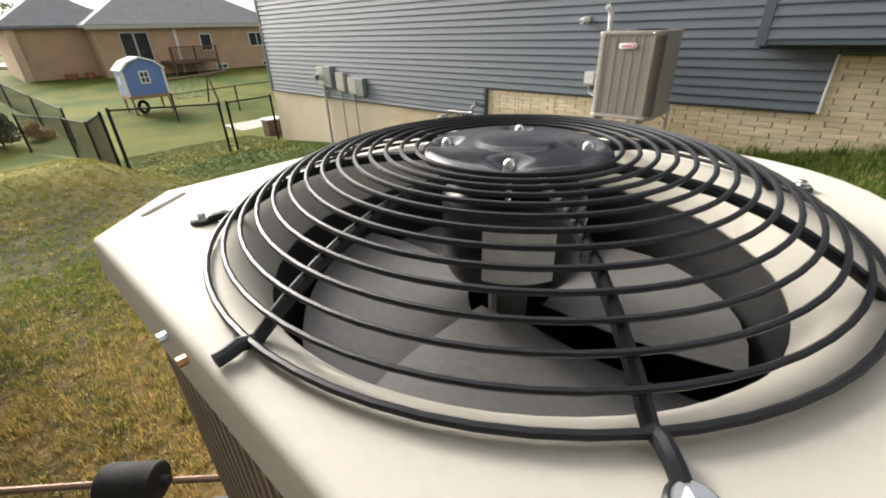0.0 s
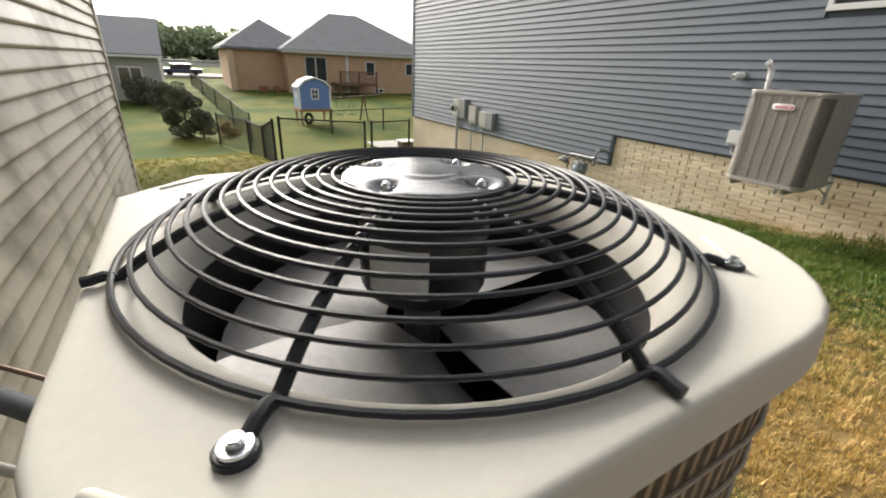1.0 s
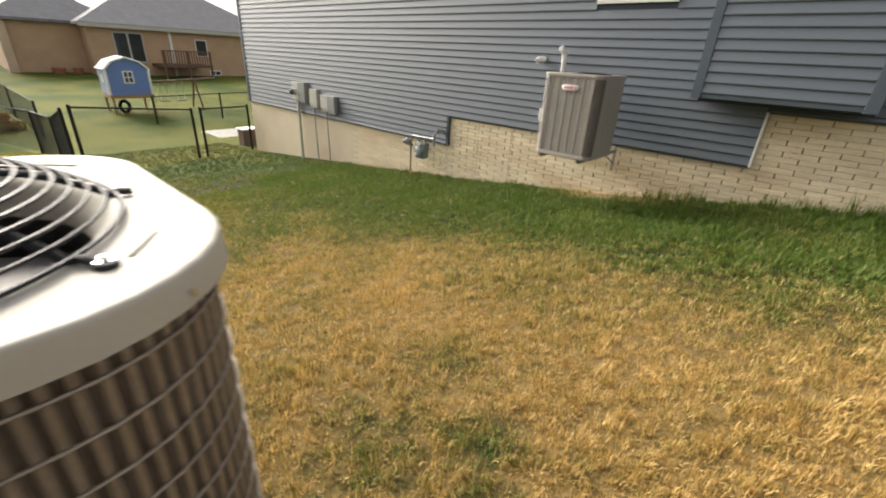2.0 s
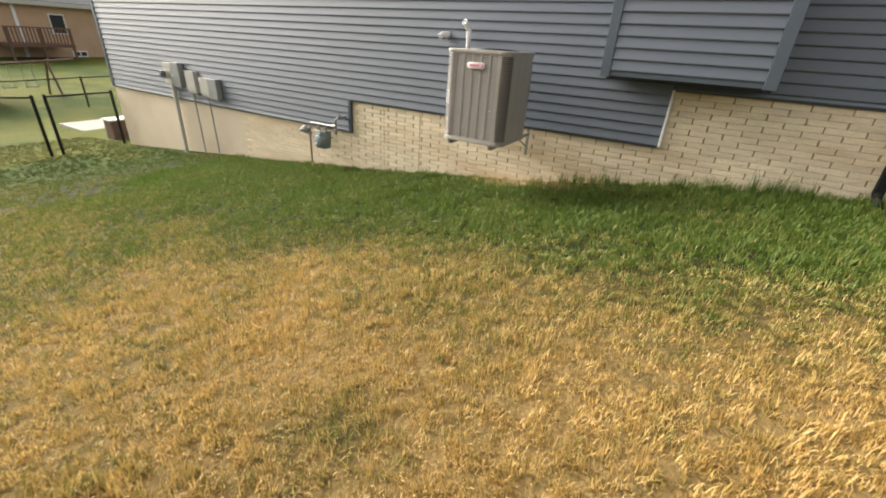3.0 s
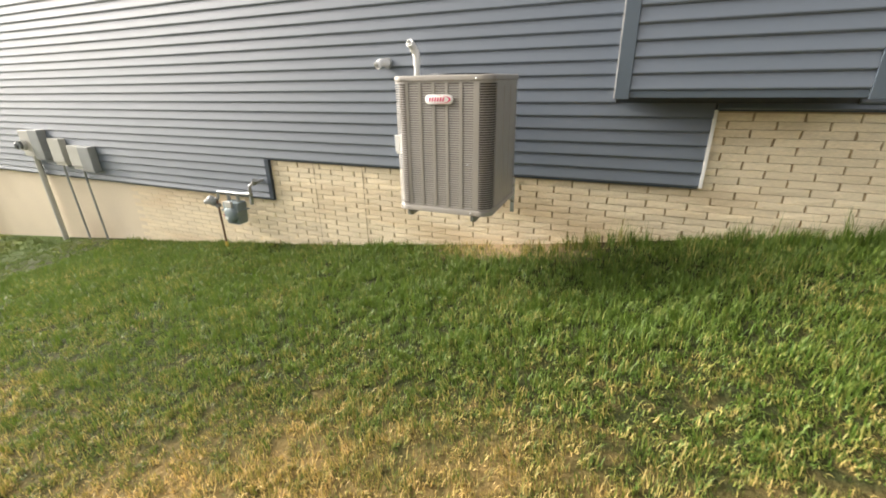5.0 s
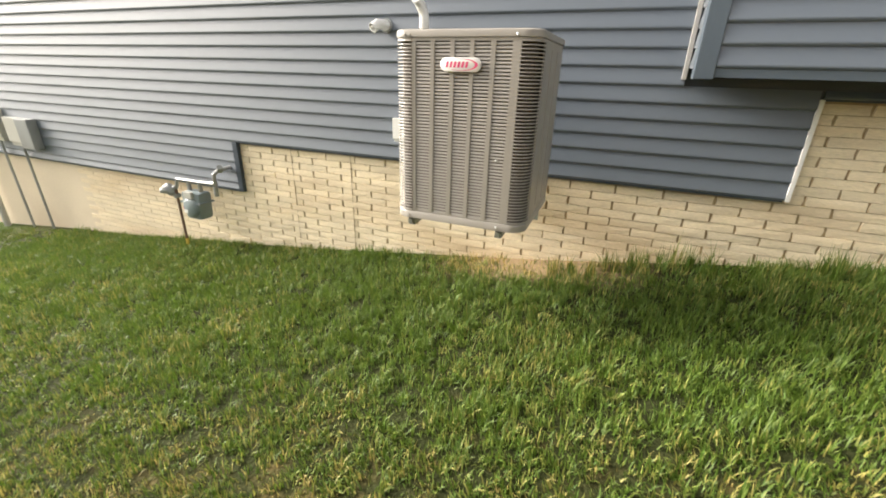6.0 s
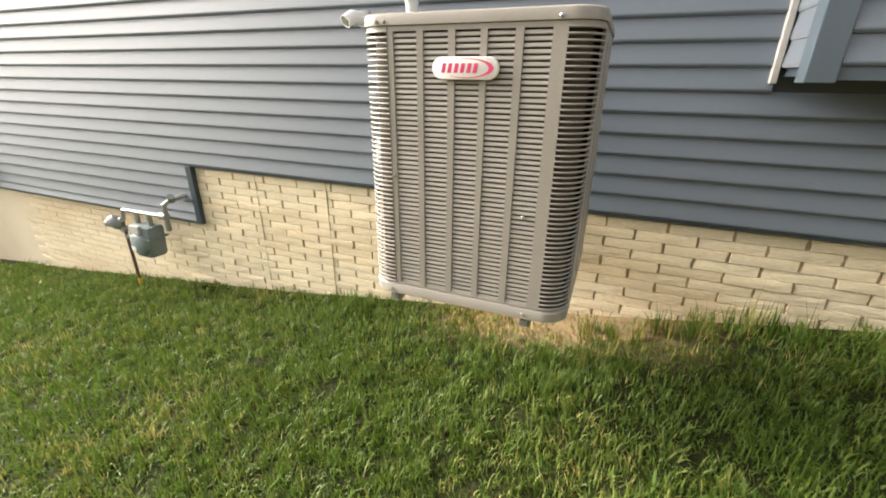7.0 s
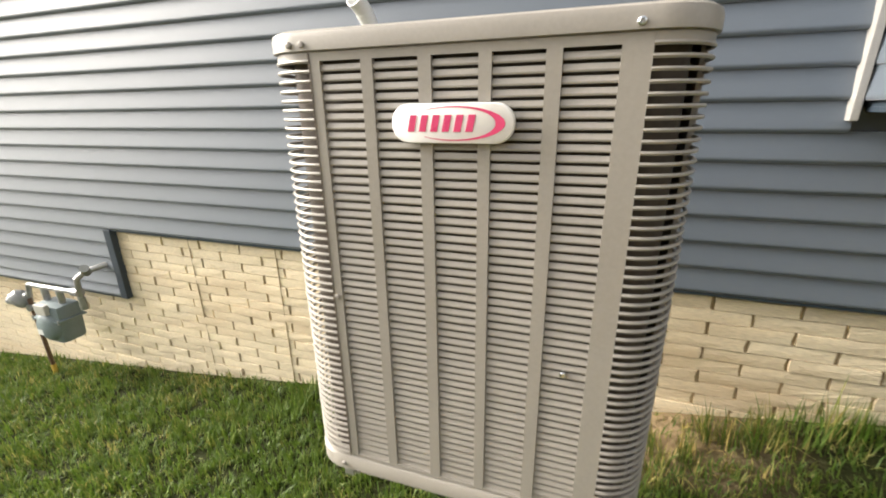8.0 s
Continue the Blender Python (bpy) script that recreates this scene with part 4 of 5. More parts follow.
badge = part("badge", pill(-1.893, -1.673, 1.264, 1.331, LY0 - 0.014, LY0 - 0.001, 0.032), M_BADGE, hung, "white oval maker's badge", smooth=True)
by = LY0 - 0.0146
for k in range(6):
    bm = bmesh.new()
    x = -1.862 + k * 0.0212
    w, z0, z1, sl = 0.0125, 1.284, 1.312, 0.006
    quad = [(x, z0), (x + w, z0), (x + w + sl, z1), (x + sl, z1)]
    a = [bm.verts.new((px, by - 0.0006, pz)) for px, pz in quad]
    b = [bm.verts.new((px, by + 0.001, pz)) for px, pz in quad]
    bm.faces.new(a)
    for q in range(4):
        bm.faces.new((a[q], a[(q + 1) % 4], b[(q + 1) % 4], b[q]))
    part("emblem_bar", bm, M_RED, badge)
bm = bmesh.new()
outer, inner = [], []
for k in range(25):
    t = radians(128 - 256 * k / 24)
    outer.append((-1.776 + 0.0885 * math.cos(t) * 1.0, 1.2975 + 0.0285 * math.sin(t)))
    wid = 0.0165 * math.cos(t * 0.70) ** 1.5 if abs(t) < 2.24 else 0.0
    inner.append((-1.776 + (0.0885 - wid) * math.cos(t), 1.2975 + (0.0285 - 0.0012 - wid * 0.15) * math.sin(t)))
vo = [bm.verts.new((x, by - 0.0004, z)) for x, z in outer]
vi = [bm.verts.new((x, by - 0.0004, z)) for x, z in inner]
for k in range(24):
    bm.faces.new((vo[k], vo[k + 1], vi[k + 1], vi[k]))
part("emblem_arc", bm, M_RED, badge)
# low fan guard on top
tg = part("fan_guard", tube([(LC[0] + 0.07 * math.cos(2 * math.pi * i / 40), LC[1] + 0.07 * math.sin(2 * math.pi * i / 40), LT + 0.009) for i in range(40)], 0.003, 6, closed=True), M_GUARD, hung, "black wire fan guard")
for k in range(12):
    r = 0.09 + k * 0.02
    pts = [(LC[0] + r * math.cos(2 * math.pi * i / 48), LC[1] + r * math.sin(2 * math.pi * i / 48), LT + 0.012 - 0.010 * (k / 11) ** 3) for i in range(48)]
    part("ring", tube(pts, 0.0024, 5, closed=True), M_GUARD, tg)
for k in range(6):
    a = radians(60 * k)
    part("rib", tube([(LC[0] + r * math.cos(a), LC[1] + r * math.sin(a), LT + z) for r, z in ((0.06, 0.006), (0.25, 0.004), (0.325, 0.001))], 0.004, 6), M_GUARD, tg)
# brackets with feet
hb = bracket_pair("wall_bracket", (-2.085, -1.53), WALL - 0.016, LY0 + 0.035, LB - 0.010, "grey steel wall brackets under the hung condenser")
for x in (-2.085, -1.53):
    part("rubber_foot", box(x - 0.035, x + 0.035, LY0 + 0.04, LY0 + 0.10, LB - 0.0135, LB - 0.001, 0.003), M_BLACK, hb)
    part("arm_end", box(x - 0.014, x + 0.014, LY0 + 0.016, LY0 + 0.034, LB - 0.042, LB - 0.012, 0.003), M_STEEL, hb)

# PVC vents on the blue wall
vent_up = thing("pvc_vent", (-2.52, WALL - 0.12, 1.2), "white plastic furnace vent with a turned elbow", "vent pipe")
PX = -2.552
part("pipe", tube([(PX, WALL + 0.02, 1.20), (PX, WALL - 0.11, 1.20), (PX, WALL - 0.14, 1.23), (PX, WALL - 0.14, 1.64)], 0.031, 16), M_PVC, vent_up, smooth=True)
part("coupling", tube([(PX, WALL - 0.14, 1.575), (PX, WALL - 0.14, 1.655), (PX - 0.006, WALL - 0.148, 1.695), (PX - 0.016, WALL - 0.175, 1.730)], 0.038, 16), M_PVC, vent_up, smooth=True)


def open_pipe(pts, r, t):
    """A short pipe with a hollow end."""
    bm = bmesh.new()
    bm_tube(bm, pts, r, 18, caps=False)
    bm_tube(bm, pts, r - t, 18, caps=False)
    p, d = Vector(pts[-1]), (Vector(pts[-1]) - Vector(pts[-2])).normalized()
    s = d.orthogonal().normalized()
    u = d.cross(s)
    a = [bm.verts.new(p + (s * math.cos(2 * math.pi * k / 18) + u * math.sin(2 * math.pi * k / 18)) * r) for k in range(18)]
    b = [bm.verts.new(p + (s * math.cos(2 * math.pi * k / 18) + u * math.sin(2 * math.pi * k / 18)) * (r - t)) for k in range(18)]
    for k in range(18):
        bm.faces.new((a[k], a[(k + 1) % 18], b[(k + 1) % 18], b[k]))
    return bm


part("elbow", open_pipe([(PX - 0.012, WALL - 0.160, 1.718), (PX - 0.018, WALL - 0.180, 1.742), (PX - 0.024, WALL - 0.205, 1.762), (PX - 0.030, WALL - 0.232, 1.776)], 0.039, 0.006), M_PVC, vent_up, smooth=True)
vent_in = thing("pvc_vent", (-3.02, WALL, 1.58), "white plastic air intake elbow on the wall", "vent pipe")
part("collar", tube([(-2.96, WALL + 0.01, 1.610), (-2.96, WALL - 0.030, 1.610)], 0.055, 16), M_GREY, vent_in, smooth=True)
part("elbow", open_pipe([(-2.96, WALL - 0.02, 1.610), (-2.963, WALL - 0.09, 1.610), (-2.975, WALL - 0.14, 1.610), (-2.995, WALL - 0.19, 1.578)], 0.040, 0.006), M_PVC, vent_in, smooth=True)

# disconnect box and line set behind the hung unit
disc = thing("disconnect_box", (-2.80, WALL - 0.06, 0.66), "pale grey electrical disconnect box", "electrical box")
part("body", box(-2.860, -2.710, WALL - 0.110, WALL - 0.018, 0.665, 0.865, 0.006), M_WHITE, disc)
part("lid", box(-2.867, -2.703, WALL - 0.124, WALL - 0.109, 0.69, 0.872, 0.005), M_WHITE, disc)
part("whip", tube([(-2.79, WALL - 0.07, 0.67), (-2.78, WALL - 0.09, 0.56), (-2.60, WALL - 0.16, 0.48), (-2.30, WALL - 0.35, 0.52), (-2.16, 6.72, 0.56)], 0.011, 8), M_LTGREY, disc, smooth=True)

# ---- gas meter ----
gas = thing("gas_meter", (-5.5, 7.15, g(-5.5, 7.2)), "grey-green domestic gas meter on galvanised pipes", "gas meter")
GY = WALL - 0.20


def meter_body():
    bm = box(-5.62, -5.32, GY - 0.09, GY + 0.09, -0.43, -0.10, 0.045)
    for v in bm.verts:
        f = (v.co.z + 0.43) / 0.33
        v.co.x = -5.47 + (v.co.x + 5.47) * (0.78 + 0.22 * min(1, f * 1.4))
    return bm


gm = part("meter_case", meter_body(), M_METER, gas, "grey-green meter case", smooth=True)
part("belly", tube([(-5.47, GY - 0.125, -0.28), (-5.47, GY - 0.105, -0.28), (-5.47, GY - 0.08, -0.28)], [0.085, 0.115, 0.125], 20), M_METER, gm, smooth=True)
part("index", box(-5.535, -5.405, GY - 0.118, GY - 0.08, -0.17, -0.085, 0.010), M_LTGREY, gm, "pale index window")
part("red_tag", box(-5.60, -5.56, GY - 0.098, GY - 0.092, -0.33, -0.28), M_RED, gm)
part("flange", box(-5.632, -5.308, GY - 0.102, GY + 0.102, -0.232, -0.214, 0.006), M_METER, gm, smooth=True)
for bx in (-5.62, -5.55, -5.39, -5.32):
    part("flange_bolt", tube([(bx, GY - 0.098, -0.240), (bx, GY - 0.098, -0.206)], 0.007, 6), M_PIPE, gm)
part("rating_plate", box(-5.56, -5.50, GY - 0.1255, GY - 0.121, -0.345, -0.30), M_WHITE, gm, "small white rating plate")
part("yellow_band", tube([(-5.80, GY, g(-5.8, 7.2) + 0.01), (-5.80, GY, g(-5.8, 7.2) + 0.10)], 0.019, 10), mat("yellow_band", (0.52, 0.36, 0.06), 0.6), gas, "faded yellow sleeve")
part("inlet_pipe", tube([(-5.80, GY, g(-5.8, 7.2) - 0.05), (-5.80, GY, -0.12)], 0.016, 10), M_COPPER, gas, "yellowed riser pipe", smooth=True)
part("regulator", tube([(-5.97, GY - 0.02, -0.14), (-5.90, GY, -0.13), (-5.86, GY, -0.12), (-5.80, GY, -0.10)], [0.05, 0.065, 0.04, 0.025], 16), M_GREY, gas, smooth=True)
part("diaphragm", tube([(-5.915, GY - 0.05, -0.165), (-5.905, GY - 0.03, -0.150), (-5.885, GY + 0.01, -0.12), (-5.875, GY + 0.03, -0.105)], [0.05, 0.082, 0.082, 0.05], 18), M_GREY, gas, smooth=True)
part("regulator_cap", tube([(-6.02, GY - 0.02, -0.16), (-5.95, GY - 0.02, -0.14)], 0.036, 14), M_GREY, gas, smooth=True)
part("shutoff", tube([(-5.80, GY - 0.03, -0.20), (-5.80, GY + 0.03, -0.20)], 0.030, 10), M_STEEL, gas)
part("riser", tube([(-5.78, GY, -0.10), (-5.755, GY, -0.02), (-5.745, GY, 0.01), (-5.71, GY, 0.012), (-5.30, GY, 0.015), (-5.16, GY, 0.02)], 0.019, 10), M_PIPE, gas, smooth=True)
for x in (-5.56, -5.38):
    part("meter_spud", tube([(x, GY, -0.11), (x, GY, 0.01)], 0.024, 10), M_PIPE, gas, smooth=True)
part("union", tube([(-5.20, GY, 0.018), (-5.12, GY, 0.022)], 0.034, 10), M_PIPE, gas, smooth=True)
part("outlet_pipe", tube([(-5.14, GY, -0.10), (-5.13, GY, 0.05), (-5.12, GY, 0.13), (-5.10, GY + 0.05, 0.17), (-5.05, WALL + 0.02, 0.19)], 0.022, 10), M_PIPE, gas, smooth=True)
part("outlet_valve", tube([(-5.03, GY + 0.02, 0.22), (-5.07, GY + 0.05, 0.17)], 0.032, 10), M_STEEL, gas)
part("drip_leg", tube([(-5.13, GY, -0.12), (-5.13, GY, -0.02)], 0.025, 10), M_STEEL, gas)

# ---- electrical boxes near the far corner ----
em = thing("electric_meter", (-10.3, WALL, -1.2), "grey electric meter box with a glass dial and conduit", "electric meter")
part("meter_can", box(-10.28, -9.98, WALL - 0.15, WALL - 0.016, 0.22, 0.74, 0.012), M_GREY, em)
part("meter_ring", tube([(-10.50, WALL - 0.145, 0.47), (-10.50, WALL - 0.20, 0.47)], 0.09, 20), M_LTGREY, em, smooth=True)
part("meter_socket", box(-10.66, -10.34, WALL - 0.12, WALL - 0.016, 0.26, 0.72, 0.012), M_LTGREY, em)
part("meter_glass", tube([(-10.50, WALL - 0.20, 0.47), (-10.50, WALL - 0.26, 0.47), (-10.50, WALL - 0.275, 0.47)], [0.078, 0.07, 0.05], 20), M_GLASS, em, smooth=True)
part("conduit", tube([(-10.45, WALL - 0.07, 0.26), (-10.45, WALL - 0.07, g(-10.45, 7.3) - 0.05)], 0.045, 12), M_LTGREY, em, smooth=True)
for i, (x0, x1, z0, z1, m) in enumerate(((-9.78, -9.46, 0.14, 0.60, M_LTGREY), (-9.27, -8.98, 0.10, 0.50, M_LTGREY))):
    tb = thing("utility_box", ((x0 + x1) / 2, WALL, z0), "pale grey telecom box on blue siding", "utility box", group="boxes on the blue wall")
    part("body", box(x0, x1, WALL - 0.11, WALL - 0.016, z0, z1, 0.012), m, tb)
    part("cover", box(x0 - 0.008, x1 + 0.008, WALL - 0.128, WALL - 0.109, z0 + 0.06, z1 + 0.008, 0.006), m, tb)
    xm = x0 + (0.10 if i == 0 else 0.16)
    part("conduit", tube([(xm, WALL - 0.06, z0), (xm, WALL - 0.06, z0 - 0.24), (xm + 0.02, WALL - 0.05, g(xm, 7.3) - 0.04)], 0.018, 8), M_GREY, tb, smooth=True)
# Added grey box: draws the shaded right side of the last telecom box.
side = thing("utility_box", (-8.83, WALL, 0.1), "added dark grey box for the shaded side of a telecom box", "utility box", group="boxes on the blue wall")
part("body", box(-8.965, -8.66, WALL - 0.14, WALL - 0.016, 0.08, 0.50, 0.012), M_GREY, side)


# ---- fence ----
def fence_run(name, pts, height, label, group, mesh_step=0.075):
    th = thing(name, (pts[0][0], pts[0][1], g(*pts[0])), label, "fence", group=group)
    for x, y in pts:
        z = g(x, y)
        post = part("post", tube([(x, y, z - 0.1), (x, y, z + height + 0.03)], 0.036, 10), M_BLACK, th)
        part("post_cap", tube([(x, y, z + height + 0.03), (x, y, z + height + 0.06)], [0.042, 0.018], 10), M_BLACK, post)
    for (xa, ya), (xb, yb) in zip(pts, pts[1:]):
        za, zb = g(xa, ya), g(xb, yb)
        part("top_rail", tube([(xa, ya, za + height), (xb, yb, zb + height)], 0.022, 8), M_BLACK, th)
        bm = bmesh.new()
        ln = math.hypot(xb - xa, yb - ya)
        n = max(2, int(ln / mesh_step))
        rise = height - 0.06
        span = int(rise / mesh_step)

        def at(i, f):
            u = min(max(i / n, 0), 1)
            return Vector((xa + (xb - xa) * u, ya + (yb - ya) * u, za + (zb - za) * u + 0.05 + rise * f))

        for i in range(-span, n):
            for sgn in (0, 1):
                j0, j1 = i, i + span
                f0, f1 = 0.0, 1.0
                if j0 < 0:
                    f0, j0 = -j0 / span, 0
                if j1 > n:
                    f1, j1 = 1 - (j1 - n) / span, n
                if sgn:
                    a, b = at(j0, 1 - f0), at(j1, 1 - f1)
                else:
                    a, b = at(j0, f0), at(j1, f1)
                if (b - a).length > 0.05:
                    bm_tube(bm, [a, b], 0.0028, 3, caps=False)
        part("chain_link", bm, M_BLACK, th)
    return th


fence_run("fence", [(-13.72, 7.33), (-13.30, 5.72)], 1.42, "black chain-link gate panel by the blue house corner", "back yard fence")
fence_run("fence", [(-13.22, 5.45), (-11.75, 2.50)], 1.42, "black chain-link fence with round posts", "back yard fence")
fence_run("fence", [(-11.85, 2.35), (-14.6, 2.45), (-17.6, 2.35), (-20.5, 1.5)], 1.30, "black chain-link fence running down the slope", "back yard fence", 0.06)
fence_run("fence", [(-20.6, 2.8), (-26.0, 2.6), (-33.0, 2.3), (-41.0, 1.9), (-50.0, 1.4)], 1.30, "black chain-link fence running towards far houses", "back yard fence", 0.11)
fence_run("fence", [(-22.0, 6.9), (-22.5, 10.0), (-23.0, 13.5)], 1.2, "thin wire fence behind the play house", "back yard fence", 0.12)
slab = whole("patio_slab", box(-19.2, -16.3, 7.7, 10.6, -2.2, g(-18.2, 8.8) + 0.05), M_SLAB, "pale concrete patio slab behind the blue house", "patio")
pl = thing("planter", (-14.75, 7.75, g(-14.75, 7.75)), "dark brown planter box beside the house corner", "planter")
part("box", box(-15.0, -14.55, 7.45, 8.0, g(-14.75, 7.75) - 0.05, g(-14.75, 7.75) + 0.55, 0.02), M_BROWNWOOD, pl)
part("rim", box(-15.03, -14.52, 7.42, 8.03, g(-14.75, 7.75) + 0.551, g(-14.75, 7.75) + 0.60, 0.01), M_WHITE, pl)

# ---- raised play house with its swing beam ----
def play_house():
    D = 27.0
    az = radians(-75.9)
    cx, cy = 0.64 + D * math.sin(az), 0.46 + D * math.cos(az)
    zb, w, d, wall = -0.98, 1.78, 1.35, 1.18
    gr = g(cx, cy)
    th = thing("play_house", (cx, cy, gr), "blue wooden play house with white trim on timber legs", "play house")
    # front faces the camera: u runs along the front, v away from it
    u = Vector((-0.017, 1.0, 0))
    v = Vector((-1.0, -0.017, 0))
    o = Vector((cx, cy, 0))

    def put(bm):
        for q in bm.verts:
            q.co = o + u * q.co.x + v * q.co.y + Vector((0, 0, q.co.z))
        return bm

    bm = bmesh.new()
    prof = [(-w / 2, zb), (w / 2, zb), (w / 2, zb + wall), (w * 0.30, zb + wall + 0.30), (0, zb + wall + 0.48), (-w * 0.30, zb + wall + 0.30), (-w / 2, zb + wall)]
    a = [bm.verts.new((x, 0, z)) for x, z in prof]
    b = [bm.verts.new((x, d, z)) for x, z in prof]
    bm.faces.new(a)
    bm.faces.new(b[::-1])
    for k in range(7):
        bm.faces.new((a[k], a[(k + 1) % 7], b[(k + 1) % 7], b[k]))
    part("wall", put(bm), M_SHED, th, "bright blue painted boards")
    part("side_boards", put(box(-w / 2 - 0.015, -w / 2 - 0.002, 0.05, d - 0.05, zb + 0.04, zb + wall - 0.05)), M_SHEDPALE, th)
    for s in (-1, 1):
        bm = bmesh.new()
        p = [(s * (w / 2 + 0.05), zb + wall - 0.06), (s * w * 0.31, zb + wall + 0.31), (0, zb + wall + 0.495), (0, zb + wall + 0.56), (s * w * 0.33, zb + wall + 0.36), (s * (w / 2 + 0.10), zb + wall - 0.03)]
        a = [bm.verts.new((x, -0.07, z)) for x, z in p]
        b = [bm.verts.new((x, d + 0.07, z)) for x, z in p]
        bm.faces.new(a)
        bm.faces.new(b[::-1])
        for k in range(6):
            bm.faces.new((a[k], a[(k + 1) % 6], b[(k + 1) % 6], b[k]))
        part("roof_slope", put(bm), M_SHEDROOF, th, "pale grey roof")
        part("corner_board", put(box(s * w / 2 - 0.05, s * w / 2 + 0.05, -0.03, 0.05, zb, zb + wall - 0.04)), M_WHITE, th)
        bm = bm_tube(bmesh.new(), [(s * (w / 2 + 0.06), -0.085, zb + wall - 0.04), (s * w * 0.32, -0.085, zb + wall + 0.33), (0, -0.085, zb + wall + 0.52)], 0.045, 4)
        part("bargeboard", put(bm), M_WHITE, th)
    win = part("window", put(box(-0.22, 0.22, -0.035, -0.004, zb + 0.52, zb + 1.10)), M_WHITE, th, "white framed window")
    for x0, x1 in ((-0.16, -0.02), (0.02, 0.16)):
        for z0, z1 in ((0.58, 0.79), (0.83, 1.04)):
            part("pane", put(box(x0, x1, -0.042, -0.034, zb + z0, zb + z1)), M_DARKGLASS, win)
    sw = part("window", put(box(-w / 2 - 0.04, -w / 2 - 0.016, 0.5, 0.8, zb + 0.55, zb + 0.9)), M_WHITE, th)
    part("floor_frame", put(box(-w / 2 - 0.05, w / 2 + 0.05, -0.06, d + 0.05, zb - 0.16, zb - 0.002)), M_TIMBER, th, "raw timber floor frame")
    for x in (-w / 2 + 0.06, w / 2 - 0.06):
        for y in (0.0, d - 0.06):
            bm = box(x - 0.05, x + 0.05, y - 0.05, y + 0.05, gr - 0.05, zb - 0.161)
            part("leg", put(bm), M_TIMBER, th)
    part("tyre", put(bm_tube(bmesh.new(), [(-w / 2 + 0.55 + 0.20 * math.cos(radians(a)), 0.4, gr + 0.32 + 0.26 * math.sin(radians(a))) for a in range(0, 360, 20)], 0.08, 8, closed=True)), M_BLACK, th)
    sb = thing("swing_frame", (cx + u.x * 2.6, cy + u.y * 2.6, gr), "weathered timber swing beam with splayed legs", "swing")
    top = zb + 0.72
    part("beam", put(bm_tube(bmesh.new(), [(w / 2 + 0.05, 0.6, top - 0.2), (4.3, 0.6, top)], 0.06, 6)), M_BROWNWOOD, sb)
    for dy in (-0.75, 0.75):
        bm = bm_tube(bmesh.new(), [(3.2, 0.6, top), (3.2, 0.6 + dy, gr - 0.05)], 0.05, 6)
        part("leg", put(bm), M_BROWNWOOD, sb)
    for x in (1.6, 2.4):
        for dx in (-0.18, 0.18):
            part("chain", put(bm_tube(bmesh.new(), [(x + dx, 0.6, top - 0.1), (x + dx, 0.6, gr + 0.5)], 0.01, 4)), M_PIPE, sb)
        part("seat", put(box(x - 0.22, x + 0.22, 0.5, 0.7, gr + 0.47, gr + 0.5)), M_BLACK, sb)


play_house()


# ---- far houses ----
def hip_roof(x0, x1, y0, y1, z, rise, over=0.5, ridge_y=True):
    bm = bmesh.new()
    x0, x1, y0, y1 = x0 - over, x1 + over, y0 - over, y1 + over
    lo = [bm.verts.new(p) for p in ((x0, y0, z), (x1, y0, z), (x1, y1, z), (x0, y1, z))]
    up = [bm.verts.new(p) for p in ((x0, y0, z + 0.2), (x1, y0, z + 0.2), (x1, y1, z + 0.2), (x0, y1, z + 0.2))]
    h = min(x1 - x0, y1 - y0) / 2
    if (y1 - y0) > (x1 - x0):
        ra, rb = bm.verts.new(((x0 + x1) / 2, y0 + h, z + rise)), bm.verts.new(((x0 + x1) / 2, max(y0 + h + 0.01, y1 - h), z + rise))
        faces = ((up[0], up[1], ra), (up[1], up[2], rb, ra), (up[2], up[3], rb), (up[3], up[0], ra, rb))
    else:
        ra, rb = bm.verts.new((x0 + h, (y0 + y1) / 2, z + rise)), bm.verts.new((max(x0 + h + 0.01, x1 - h), (y0 + y1) / 2, z + rise))
        faces = ((up[0], up[1], rb, ra), (up[1], up[2], rb), (up[2], up[3], ra, rb), (up[3], up[0], ra))
    bm.faces.new(lo[::-1])
    for k in range(4):
        bm.faces.new((lo[k], lo[(k + 1) % 4], up[(k + 1) % 4], up[k]))
    for f in faces:
        bm.faces.new(f)
    return bm


def far_window(parent, x, y0, y1, z0, z1, panes=2):
    """A white framed window in a wall that faces +x."""
    w = part("window", box(x, x + 0.06, y0, y1, z0, z1), M_WHITE, parent, "white framed window")
    pw = (y1 - y0 - 0.08 * (panes + 1)) / panes
    for k in range(panes):
        a = y0 + 0.08 + k * (pw + 0.08)
        part("pane", box(x + 0.05, x + 0.075, a, a + pw, z0 + 0.08, z1 - 0.08), M_DARKGLASS, w)
    return w


HX, HG, HE = -44.0, -1.35, 2.35
tan = thing("brick_house", (HX - 5, 14, HG), "single-storey tan brick house with grey hip roof", "house")
part("wall", box(HX - 12, HX, 9.4, 24.5, HG - 1.0, HE), M_TAN, tan, "tan brick walls")
part("wall", box(HX - 11, HX - 2.2, 4.6, 9.39, HG - 1.0, HE), M_TAN, tan, "tan brick side wing")
part("pilaster", box(HX - 2.18, HX - 1.9, 4.55, 5.1, HG - 0.6, HE - 0.02), M_TANLIGHT, tan)
part("roof", hip_roof(HX - 12, HX, 9.4, 24.5, HE, 4.0), M_SHINGLE, tan, "grey shingle hip roof")
part("roof", hip_roof(HX - 11, HX - 2.2, 4.6, 12, HE + 0.02, 2.9), M_SHINGLE, tan, "lower grey hip roof")
